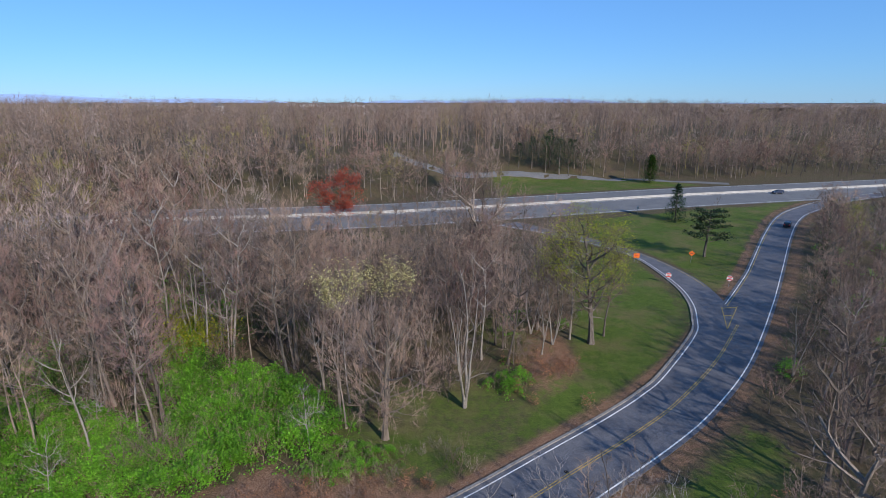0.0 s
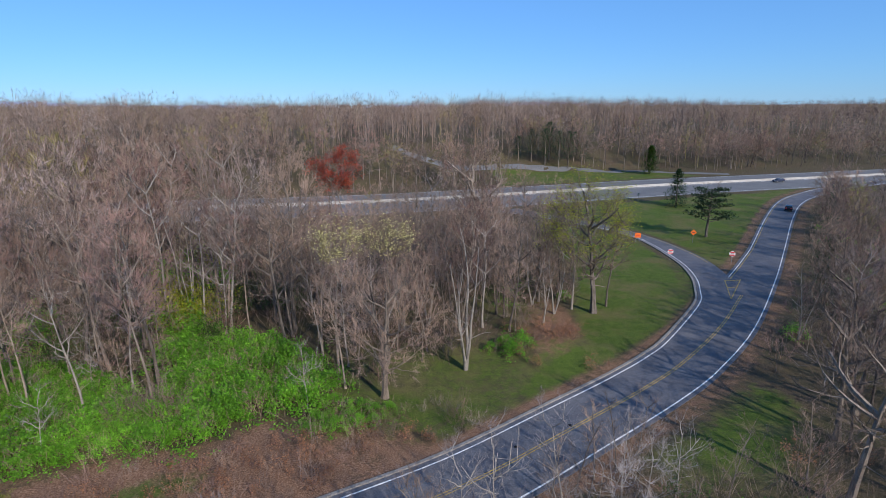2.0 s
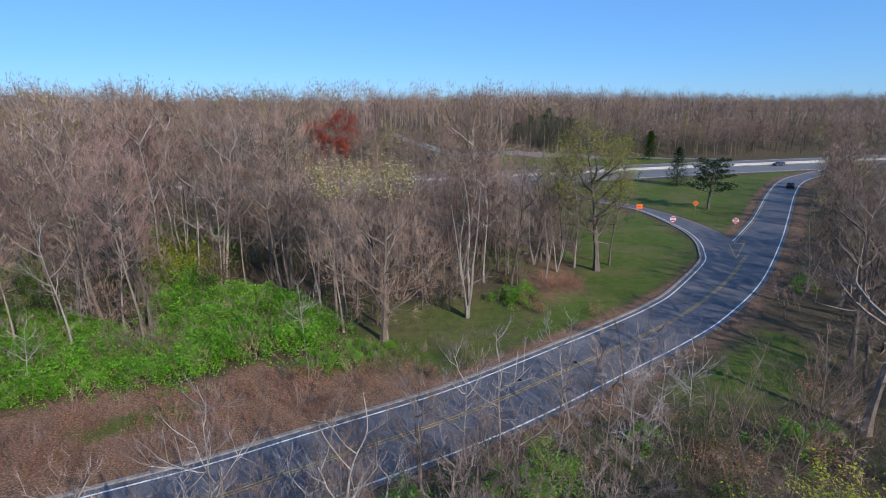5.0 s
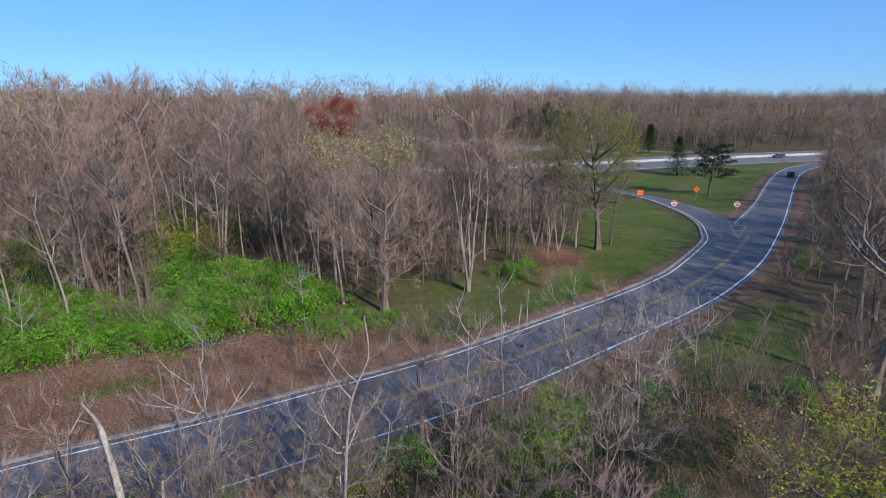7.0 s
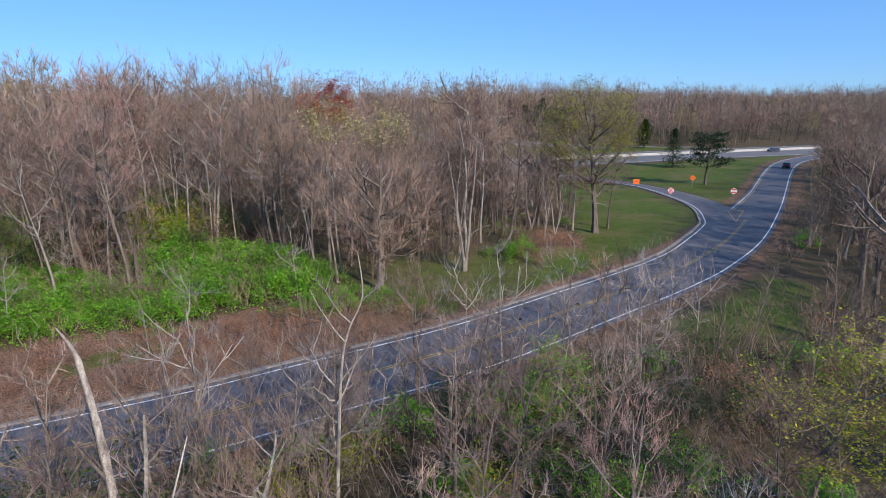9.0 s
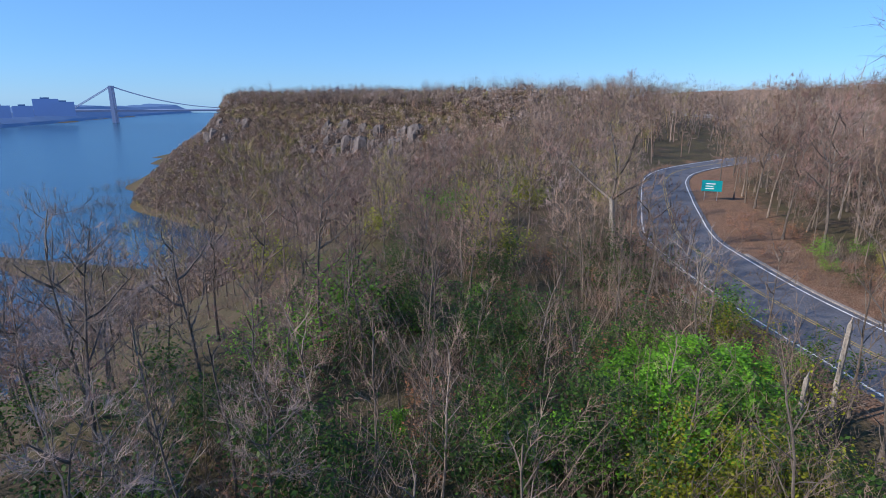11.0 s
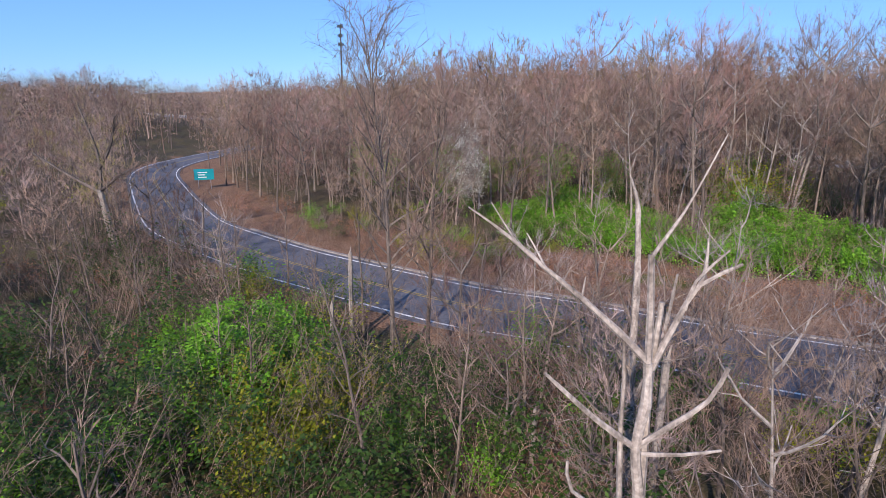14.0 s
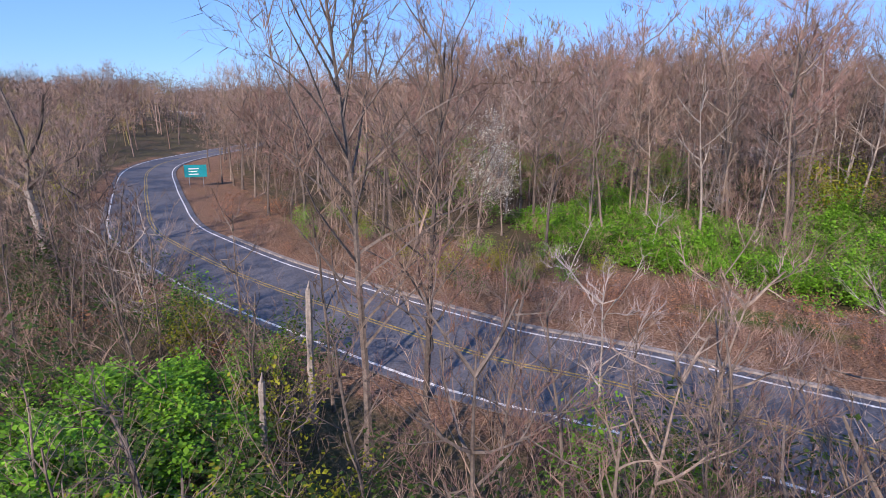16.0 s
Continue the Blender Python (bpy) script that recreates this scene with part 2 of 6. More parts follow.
def woods_material():
    """Bare far trees: each has its own tone, from grey through brown and russet to olive."""
    m = material("bare_woods", [(0.8, 0.8, 0.8), (1.0, 1.0, 1.0), (1.2, 1.2, 1.2)], scale=0.03, rough=0.95, island=0.12, obj=0.12)
    nt = m.node_tree
    bs = nt.nodes["Principled BSDF"]
    at = nt.nodes.new("ShaderNodeAttribute")
    at.attribute_name = "tone"
    r = nt.nodes.new("ShaderNodeValToRGB")
    els = r.color_ramp.elements
    tones = ((0.0, (0.11, 0.088, 0.076)), (0.25, (0.225, 0.168, 0.138)), (0.45, (0.155, 0.115, 0.094)), (0.62, (0.25, 0.168, 0.132)), (0.8, (0.285, 0.232, 0.198)), (0.9, (0.19, 0.122, 0.09)), (1.0, (0.26, 0.235, 0.085)))
    while len(els) < len(tones):
        els.new(0.5)
    for e, (p, c) in zip(els, tones):
        e.position, e.color = p, (*c, 1)
    nt.links.new(at.outputs["Fac"], r.inputs["Fac"])
    mx = nt.nodes.new("ShaderNodeVectorMath")
    mx.operation = "MULTIPLY"
    nt.links.new(r.outputs["Color"], mx.inputs[0])
    nt.links.new(bs.inputs["Base Color"].links[0].from_socket, mx.inputs[1])
    nt.links.new(mx.outputs["Vector"], bs.inputs["Base Color"])
    return m


WOODS = woods_material()
GROUND = ground_material()
WATER = water_material()


# distance haze painted as a blue base colour with a faint glow
def painted_haze_material(name, colour, glow):
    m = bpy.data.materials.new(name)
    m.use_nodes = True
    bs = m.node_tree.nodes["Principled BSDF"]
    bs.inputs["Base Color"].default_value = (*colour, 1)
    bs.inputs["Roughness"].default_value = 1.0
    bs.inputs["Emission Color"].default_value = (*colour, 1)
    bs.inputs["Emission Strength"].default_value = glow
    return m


HAZE_HILL = painted_haze_material("painted_haze_hills", (0.20, 0.30, 0.52), 0.5)
HAZE_SHORE = painted_haze_material("painted_haze_shore", (0.05, 0.12, 0.26), 0.3)
HAZE_TOWN = painted_haze_material("painted_haze_town", (0.11, 0.20, 0.42), 0.35)
HAZE_STEEL = painted_haze_material("painted_haze_steel", (0.13, 0.19, 0.33), 0.3)


# ---- geometry helpers ----
class Geo:
    """Vertices and faces gathered for one mesh."""

    def __init__(self):
        self.v, self.f = [], []

    def tube(self, pts, radii, sides=5, cap=False):
        n0 = len(self.v)
        ref = Vector((0.31, 0.87, 0.22))
        for i, p in enumerate(pts):
            d = (pts[min(i + 1, len(pts) - 1)] - pts[max(i - 1, 0)]).normalized()
            a = d.cross(ref)
            if a.length < 0.05:
                a = d.cross(Vector((1, 0, 0)))
            a.normalize()
            b = d.cross(a)
            for k in range(sides):
                w = 2 * math.pi * k / sides
                self.v.append(p + (a * math.cos(w) + b * math.sin(w)) * radii[i])
        for i in range(len(pts) - 1):
            for k in range(sides):
                k2 = (k + 1) % sides
                q = n0 + i * sides
                self.f.append((q + k, q + k2, q + sides + k2, q + sides + k))
        if cap:
            q = n0 + (len(pts) - 1) * sides
            self.f.append(tuple(q + k for k in range(sides)))

    def sliver(self, p, q, w, out=None):
        """A thin twig, broad at the foot and running out to a point; it turns its flat side to out."""
        d = (q - p)
        a = d.cross(out if out is not None else Vector((0.3, 0.5, 0.81)))
        if a.length < 1e-4:
            a = Vector((1, 0, 0))
        a.normalize()
        n = len(self.v)
        self.v += [p - a * w, p + a * w, q]
        self.f.append((n, n + 1, n + 2))

    def leaf(self, p, d, side, length, width):
        n = len(self.v)
        self.v += [p, p + d * length * 0.5 + side * width * 0.5, p + d * length, p + d * length * 0.5 - side * width * 0.5]
        self.f.append((n, n + 1, n + 2, n + 3))

    def box(self, lo, hi):
        n = len(self.v)
        self.v += [Vector((x, y, z)) for z in (lo[2], hi[2]) for y in (lo[1], hi[1]) for x in (lo[0], hi[0])]
        for q in ((0, 2, 3, 1), (4, 5, 7, 6), (0, 1, 5, 4), (2, 6, 7, 3), (0, 4, 6, 2), (1, 3, 7, 5)):
            self.f.append(tuple(n + k for k in q))

    def data(self, name, mat, smooth=False):
        me = bpy.data.meshes.new(name)
        me.from_pydata([tuple(v) for v in self.v], [], self.f)
        me.materials.append(mat)
        if smooth:
            me.shade_smooth()
        me.update()
        return me


def part(name, geo, mat, parent=None, label="", smooth=False):
    """One mesh object under a thing; geo may be a Geo or a mesh."""
    me = geo.data(name, mat, smooth) if isinstance(geo, Geo) else geo
    ob = new(name, me)
    if parent is not None:
        ob.parent = parent
    if label:
        tagged(ob, label)
    return ob


def thing(name, label, category, group="", kind="", at=(0, 0, 0), turn=0.0, size=1.0):
    ob = new(name)
    ob.matrix_basis = pose(*at, 0, 0, turn) @ Matrix.Scale(size, 4)
    return tagged(ob, label, category, group, kind)


def smooth_line(pts, step=2.0):
    """A soft curve through plan points, resampled evenly."""
    p = [Vector((*q, 0)) if len(q) == 2 else Vector(q) for q in pts]
    out = []
    for i in range(len(p) - 1):
        a, b, c, d = p[max(i - 1, 0)], p[i], p[i + 1], p[min(i + 2, len(p) - 1)]
        n = max(2, int((c - b).length / step))
        for k in range(n):
            t = k / n
            out.append(0.5 * ((2 * b) + (c - a) * t + (2 * a - 5 * b + 4 * c - d) * t * t + (3 * b - a - 3 * c + d) * t ** 3))
    return out + [p[-1]]


def shifted(line, dist):
    """The line moved sideways to its left."""
    out = []
    for i, p in enumerate(line):
        d = line[min(i + 1, len(line) - 1)] - line[max(i - 1, 0)]
        nrm = Vector((-d.y, d.x, 0)).normalized()
        out.append(p + nrm * (dist[i] if isinstance(dist, list) else dist))
    return out


def ribbon(geo, right, left, z, skirt=0.3):
    """A flat strip between two lines with sides that reach into the ground."""
    n = len(geo.v)
    for a, b in zip(right, left):
        geo.v += [Vector((a.x, a.y, z - skirt)), Vector((a.x, a.y, z)), Vector((b.x, b.y, z)), Vector((b.x, b.y, z - skirt))]
    for i in range(len(right) - 1):
        q = n + 4 * i
        for k in range(3):
            geo.f.append((q + k, q + 4 + k, q + 5 + k, q + k + 1))


# ---- plan of the roads: right-hand edges, walked from the bend by the green sign to the fork ----
MAIN_R = [(-180, 52), (-155, 32), (-135, 18.5), (-118, 12.5), (-95, 9.7), (-79.6, 8.4), (-71.5, 7.8), (-65, 7.8), (-58.8, 8.7), (-47, 11.2), (-37.5, 14.3), (-27, 18.3),
          (-21.6, 21.6), (-13, 25.8), (-6.75, 29.5), (4.3, 36.1), (15.1, 44.4), (25, 52.3), (32.4, 59.2), (43.3, 71.7), (58.5, 93), (72.9, 114.5),
          (93.2, 145.1), (108.9, 166.8), (122.7, 181), (150, 201), (200, 225)]
RAMP_L = [(28.5, 67.2), (34.5, 74.2), (39.2, 80.6), (42.3, 87), (45, 95), (46.4, 105), (45.8, 121), (43, 130), (37, 139), (27.5, 150), (16, 160)]
RAMP_R = [(33, 68), (40, 77), (46.5, 85.5), (49.6, 91.5), (51.2, 99), (51.7, 106.8), (50.8, 115), (48.6, 124), (45, 133), (39, 143), (31, 153), (22, 164)]
HIGHWAY = [(-900, 60), (-400, 128), (-200, 153), (-83, 166.3), (-24, 176), (13, 186.5), (44, 196.5), (90, 211), (151, 226.5), (230, 246), (420, 285), (900, 340)]

main_r = smooth_line(MAIN_R)
main_w = []
for p in main_r:
    k = min(1, max(0, (p.y - 80) / 30))
    main_w.append(7.8 - 1.5 * k)
main_l = shifted(main_r, main_w)
highway_c = smooth_line(HIGHWAY, 8.0)
fork_l = next(i for i, p in enumerate(main_l) if p.y > 66)
ramp_l, ramp_r = smooth_line([tuple(main_l[fork_l - 3]), tuple(main_l[fork_l])] + [(*p, 0) for p in RAMP_L[2:]], 1.5), smooth_line(RAMP_R, 1.5)


def resample(line, n):
    cum = [0.0]
    for a, b in zip(line, line[1:]):
        cum.append(cum[-1] + (b - a).length)
    out, j = [], 0
    for i in range(n):
        s = cum[-1] * i / (n - 1)
        while j < len(cum) - 2 and cum[j + 1] < s:
            j += 1
        out.append(line[j].lerp(line[j + 1], (s - cum[j]) / max(1e-6, cum[j + 1] - cum[j])))
    return out


ramp_l, ramp_r = resample(ramp_l, 70), resample(ramp_r, 70)
ROAD_PTS = np.array([((a.x + b.x) / 2, (a.y + b.y) / 2) for a, b in zip(main_r, main_l)])
RAMP_PTS = np.array([((a.x + b.x) / 2, (a.y + b.y) / 2) for a, b in zip(ramp_r, ramp_l)])
HW_PTS = np.array([(p.x, p.y) for p in highway_c])
MAIN_L_PTS = np.array([(p.x, p.y) for p in main_l])
MAIN_R_PTS = np.array([(p.x, p.y) for p in main_r])


def near_line(x, y, pts):
    """Distance from plan points to a line given by dense points."""
    x, y = np.atleast_1d(np.asarray(x, float)), np.atleast_1d(np.asarray(y, float))
    if x.size < 64:
        a, d = pts[:-1], pts[1:] - pts[:-1]
        k = np.clip(((x[:, None] - a[:, 0]) * d[:, 0] + (y[:, None] - a[:, 1]) * d[:, 1]) / (d * d).sum(1), 0, 1)
        return np.hypot(x[:, None] - a[:, 0] - k * d[:, 0], y[:, None] - a[:, 1] - k * d[:, 1]).min(1)
    best = np.full(x.shape, 1e9)
    for a, b in zip(pts[:-1], pts[1:]):
        d = b - a
        k = np.clip(((x - a[0]) * d[0] + (y - a[1]) * d[1]) / (d @ d), 0, 1)
        best = np.minimum(best, np.hypot(x - a[0] - k * d[0], y - a[1] - k * d[1]))
    return best


def inside(x, y, poly):
    x, y = np.asarray(x, float), np.asarray(y, float)
    hit = np.zeros(x.shape, bool)
    for (x1, y1), (x2, y2) in zip(poly, poly[1:] + poly[:1]):
        if y1 != y2:
            hit ^= ((y1 > y) != (y2 > y)) & (x < (x2 - x1) * (y - y1) / (y2 - y1) + x1)
    return hit


# cliff edge over the river, and the far shore
EDGE = np.array([(900, -160), (300, -70), (80, -40), (0, -24), (-40, -26), (-100, -30), (-200, -26), (-320, -24), (-395, -52), (-483, -130), (-560, -266), (-640, -440), (-760, -530), (-1000, -660), (-1500, -900), (-4800, -2600)], float)
RIVER_Z = -112.0
LAND = [tuple(p) for p in EDGE] + [(-4900, 4900), (4900, 4900), (4900, -160)]


def terrain(x, y):
    x, y = np.asarray(x, float), np.asarray(y, float)
    d = near_line(x, y, EDGE) * np.where(inside(x, y, LAND), -1, 1)
    steep = np.clip((-x - 330) / 80, 0, 1)
    drop = (np.interp(d, [-40, 0, 30, 60, 190, 205], [0, -1.5, -17, -32, -108, -110.4]) - 10 * np.clip((d - 212 - 80 * np.interp(-x, [170, 310], [0, 1])) / 14, 0, 1)) * (1 - steep) + np.interp(d, [-20, 0, 34, 70, 118, 128, 180], [0, -3, -42, -64, -108, -114, -121]) * steep
    z = drop
    shore = x * 0.40 - y * 0.915
    far = np.interp(shore, [1440, 1490, 1700, 2200], [0, 0, 30, 42])
    z = np.where(shore > 1440, np.maximum(z, RIVER_Z - 4 + far), z)
    # gentle unevenness in the woods, none near the roads
    flat = np.clip((np.minimum(near_line(x, y, ROAD_PTS), np.minimum(near_line(x, y, RAMP_PTS), near_line(x, y, HW_PTS) - 24)) - 7) / 12, 0, 1)
    bumps = 0.35 * np.sin(x * 0.21 + 1.3 * np.sin(y * 0.13)) * np.cos(y * 0.17 + 0.8) + 0.2 * np.sin(x * 0.53 + y * 0.37)
    mound = 1.3 * np.exp(-(((x - 13) / 4.5) ** 2 + ((y - 65) / 5.5) ** 2))
    z = z + flat * bumps * (d < 0) + mound
    # the land beyond the parkway rises
    rise = np.interp(y - 0.28 * x - 30 * np.clip((x + 30) / 35, 0, 1), [209, 255, 600, 2500], [0, 13, 17, 13]) * np.clip((y - 150) / 60, 0, 1)
    west = np.interp(-x, [120, 260, 330, 430], [0, 6, 6, 14]) * np.clip((70 - y) / 30, 0, 1) * np.clip((near_line(x, y, ROAD_PTS) - 12) / 40, 0, 1) * np.interp(d, [-40, -2], [1, 0])
    return z + rise * (d < -60) + west + np.interp(-x, [330, 430], [0, 10]) * np.interp(d, [-40, -2, 10], [0, 1, 0])


def ground_at(x, y):
    return float(terrain(np.array([x]), np.array([y]))[0])


def axis_lines(parts):
    out = []
    for a, b, s in parts:
        out += list(np.arange(a, b, s))
    return np.array(out + [parts[-1][1]])


gx = axis_lines([(-4900, -900, 400), (-900, -720, 60), (-720, -330, 8), (-330, -140, 12), (-140, 130, 1.8), (130, 300, 10), (300, 900, 60), (900, 4900, 500)])
gy = axis_lines([(-4900, -1400, 350), (-1400, -600, 80), (-600, -60, 10), (-60, 130, 1.8), (130, 270, 4), (270, 600, 30), (600, 4900, 430)])
GX, GY = np.meshgrid(gx, gy)
fx, fy = GX.ravel(), GY.ravel()
gz = terrain(fx, fy)
nx, ny = len(gx), len(gy)
quads = [(j * nx + i, j * nx + i + 1, (j + 1) * nx + i + 1, (j + 1) * nx + i) for j in range(ny - 1) for i in range(nx - 1)]
ground_me = bpy.data.meshes.new("ground")
ground_me.from_pydata(np.c_[fx, fy, gz - 0.02].tolist(), [], quads)
ground_me.materials.append(GROUND)
ground_me.shade_smooth()

LAWN = [(4, 52), (14, 56), (30, 71), (37.5, 81), (41, 90), (44, 104), (44, 122), (38, 134), (28, 142), (24, 120), (24, 95), (20, 80), (18, 66), (10, 58)]
ISLAND = [(51, 94), (55, 100), (66, 116), (84, 146), (100, 169), (112, 184), (125, 193), (95, 187), (60, 174), (32, 160), (40, 146), (48, 132), (52.5, 116), (53, 104)]
MEDIAN_LAWN = [(22, 212), (46, 219), (80, 229), (113, 239), (96, 253), (84, 258), (46, 254), (22, 253)]
CLEARING = [(-40, 36), (-35.8, 39.5), (-31.8, 42.7), (-25.9, 43.8), (-21.3, 45.7), (-17.7, 49.8), (-14.2, 47.7), (-12.7, 44.4), (-5.8, 43.2), (-8.2, 38.5), (-13.1, 34), (-21.2, 31), (-34, 29)]
GRASS_PATCH = [(-28.8, 37.1), (-25.5, 40.0), (-20.9, 41.6), (-18.2, 39.5), (-22.5, 37.1), (-26.3, 35.0)]
LEAF_FALL = [(14.3, 86), (17.1, 86), (19.6, 70.6), (15.3, 61.4), (11.2, 60.4), (10.0, 70.6)]
RIGHT_LAWN = [(17, 43), (24, 47), (31, 53), (35, 56), (37, 52), (34, 45), (28, 39), (20, 38)]


def soft_mask(poly, spread=3.0):
    pts = np.array(list(poly) + [poly[0]], float)
    near = (fx > pts[:, 0].min() - 12) & (fx < pts[:, 0].max() + 12) & (fy > pts[:, 1].min() - 12) & (fy < pts[:, 1].max() + 12)
    out = np.zeros(fx.shape)
    x, y = fx[near], fy[near]
    d = near_line(x, y, pts) * np.where(inside(x, y, poly), 1, -1)
    out[near] = np.clip(0.5 + d / spread, 0, 1)
    return out


def blob(cx, cy, rx, ry, power=1.0):
    return np.clip(power * (1.2 - np.hypot((fx - cx) / rx, (fy - cy) / ry)), 0, 1)


road_d = near_line(fx, fy, ROAD_PTS)
left_side = near_line(fx, fy, MAIN_L_PTS) < near_line(fx, fy, MAIN_R_PTS)
verge = np.clip(1.4 - np.abs(road_d - 8) / 8, 0, 1)
grass = np.maximum.reduce([soft_mask(LAWN) * 0.95, soft_mask(ISLAND) * 0.95, soft_mask(MEDIAN_LAWN, 6) * 1.0, soft_mask(RIGHT_LAWN, 5) * 0.8,
                           0.75 * blob(-2, 52, 20, 9), 0.62 * blob(2, 60, 22, 14), 0.5 * blob(-20, 60, 40, 18), 0.5 * blob(10, 85, 14, 30), 0.75 * soft_mask(GRASS_PATCH, 3.5), 0.72 * blob(10, 48.5, 16, 5),
                           0.55 * verge * (left_side & (fx > 0)), 0.42 * blob(-25, 6, 25, 10), 0.5 * blob(-60, 70, 40, 22), 0.5 * blob(-30, 95, 18, 16),
                           0.45 * blob(5, 18, 14, 12), 0.4 * blob(-60, 0, 25, 10)])
rust = np.maximum.reduce([0.85 * soft_mask(CLEARING, 5), 0.9 * soft_mask(LEAF_FALL, 4), 0.65 * verge * left_side * (fx < -2),
                          0.6 * blob(14, 39, 9, 3), 0.7 * blob(-45, 28, 20, 8), 0.6 * blob(-15, 14, 12, 8), np.where(fx > 16, 0.6, 0.75) * np.clip(1.3 - np.abs(road_d - 5) / 2.2, 0, 1)])
for layer, values in (("grass", grass * np.clip((road_d - 5.0) / 1.6, 0, 1)), ("rust", rust)):
    at = ground_me.attributes.new(layer, "FLOAT", "POINT")
    at.data.foreach_set("value", values.astype(np.float32))
ground = tagged(new("ground", ground_me), "woodland ground with leaf litter, grass and soil", "ground", kind="structure")

water_geo = Geo()
water_geo.v = [Vector(p) for p in ((-4900, -4900, RIVER_Z), (2500, -4900, RIVER_Z), (2500, 0, RIVER_Z), (-4900, 0, RIVER_Z))]
water_geo.f = [(0, 1, 2, 3)]
tagged(part("water", water_geo, WATER), "broad blue river far below the cliffs", "river", kind="structure")

# ---- roads ----
g = Geo()
ribbon(g, shifted(main_r, -0.45), shifted(main_r, [w + 0.45 for w in main_w]), 0.05)
road = tagged(part("road", g, ASPHALT), "two-lane grey asphalt park road with painted lines", "road", kind="structure")
g = Geo()
ribbon(g, shifted(ramp_r, -0.4), shifted(ramp_l, 0.4), 0.056)
tagged(part("road_ramp", g, ASPHALT), "narrow asphalt ramp forking off the park road", "road", kind="structure")
g = Geo()
ribbon(g, shifted(highway_c, -20.5), shifted(highway_c, 17.0), 0.045)
highway = tagged(part("road_highway", g, ASPHALT_PALE), "wide pale asphalt parkway with two carriageways", "road", kind="structure")


def stripe(parent, name, line, z, width, mat, dash=None):
    g = Geo()
    if dash is None:
        ribbon(g, shifted(line, -width / 2), shifted(line, width / 2), z, 0.004)
    else:
        on, off, s = dash[0], dash[1], 0.0
        fine = resample(line, int(sum((b - a).length for a, b in zip(line, line[1:])) / 1.0))
        period = int(on + off)
        for i in range(0, len(fine) - int(on) - 1, period):
            seg = fine[i:i + int(on) + 1]
            ribbon(g, shifted(seg, -width / 2), shifted(seg, width / 2), z, 0.004)
    return part(name, g, mat, parent)


fork = next(i for i, p in enumerate(main_r) if p.y > 84)
gore = next(i for i, p in enumerate(main_l) if p.y > 93)
stripe(road, "edge_line", shifted(main_r, 0.12), 0.056, 0.17, PAINT_WHITE)
stripe(road, "edge_line", shifted(main_l[:fork_l - 2], -0.12), 0.056, 0.15, PAINT_WHITE)
stripe(road, "edge_line", shifted(main_l[gore:], -0.12), 0.056, 0.14, PAINT_WHITE)
stripe(road, "edge_line", shifted(main_l[gore:], -0.55), 0.056, 0.14, PAINT_YELLOW)
mid_line = [a.lerp(b, 0.5) for a, b in zip(main_r, main_l)]
stripe(road, "centre_line", shifted(mid_line[:fork], 0.14), 0.0565, 0.11, PAINT_YELLOW)
stripe(road, "centre_line", shifted(mid_line[:fork], -0.14), 0.0565, 0.11, PAINT_YELLOW)
stripe(road, "ramp_line", shifted(ramp_l, -0.12), 0.0625, 0.15, PAINT_WHITE)
stripe(road, "ramp_line", shifted(ramp_r[26:], 0.15), 0.0625, 0.14, PAINT_YELLOW)
gore_a, gore_b, gore_t = Vector((45.5, 83.0, 0)), Vector((49.3, 92.8, 0)), Vector((52.3, 93.2, 0))
stripe(road, "gore_line", [gore_a, gore_a.lerp(gore_b, 0.5), gore_b], 0.067, 0.14, PAINT_YELLOW)
stripe(road, "gore_line", [gore_a, gore_a.lerp(gore_t, 0.5), gore_t], 0.067, 0.14, PAINT_YELLOW)
for k in (0.58, 0.95):
    stripe(road, "gore_line", [gore_a.lerp(gore_b, k), gore_a.lerp(gore_t, k)], 0.071, 0.28, PAINT_YELLOW)
for side, shift in (("edge", -19.3), ("edge", 15.8), ("edge", -1.6), ("edge", 1.6)):
    stripe(highway, "edge_line", shifted(highway_c, shift), 0.051, 0.22, PAINT_WHITE)
for shift in (-5.6, -9.4, -13.2, 5.4, 9.2):
    stripe(highway, "lane_line", shifted(highway_c[20:90], shift), 0.051, 0.2, PAINT_WHITE, dash=(3, 9))

g = Geo()
side_c = smooth_line([(-22, 252), (2, 250), (24, 255), (46, 258), (81, 257), (106, 250), (125, 243)], 4.0)
ribbon(g, shifted(side_c, -2.8), shifted(side_c, 2.8), 0.05)
for k, v in enumerate(g.v):
    v.z += float(terrain(np.array([v.x]), np.array([v.y]))[0]) + 0.05
tagged(part("road_side", g, ASPHALT_PALE), "narrow grey side road behind the lawn", "road", kind="structure")

# level strip at the river's edge
g = Geo()
shore_line = smooth_line([(-150, -228), (-200, -236), (-255, -262), (-300, -284), (-345, -300)], 6.0)
ribbon(g, shifted(shore_line, -9), shifted(shore_line, 9), -110.1, 1.0)
tagged(part("pavement_shore", g, ASPHALT_PALE), "pale paved strip along the river shore", "pavement", kind="structure")

# concrete barrier between the carriageways
g = Geo()
prof = [(-0.32, 0), (-0.32, 0.1), (-0.14, 0.35), (-0.09, 0.85), (0.09, 0.85), (0.14, 0.35), (0.32, 0.1), (0.32, 0)]
lines = [shifted(highway_c, s) for s, _ in prof]
for i in range(len(highway_c)):
    g.v += [Vector((ln[i].x, ln[i].y, 0.045 + z)) for ln, (_, z) in zip(lines, prof)]
for i in range(len(highway_c) - 1):
    for k in range(7):
        q = i * 8 + k
        g.f.append((q, q + 8, q + 9, q + 1))
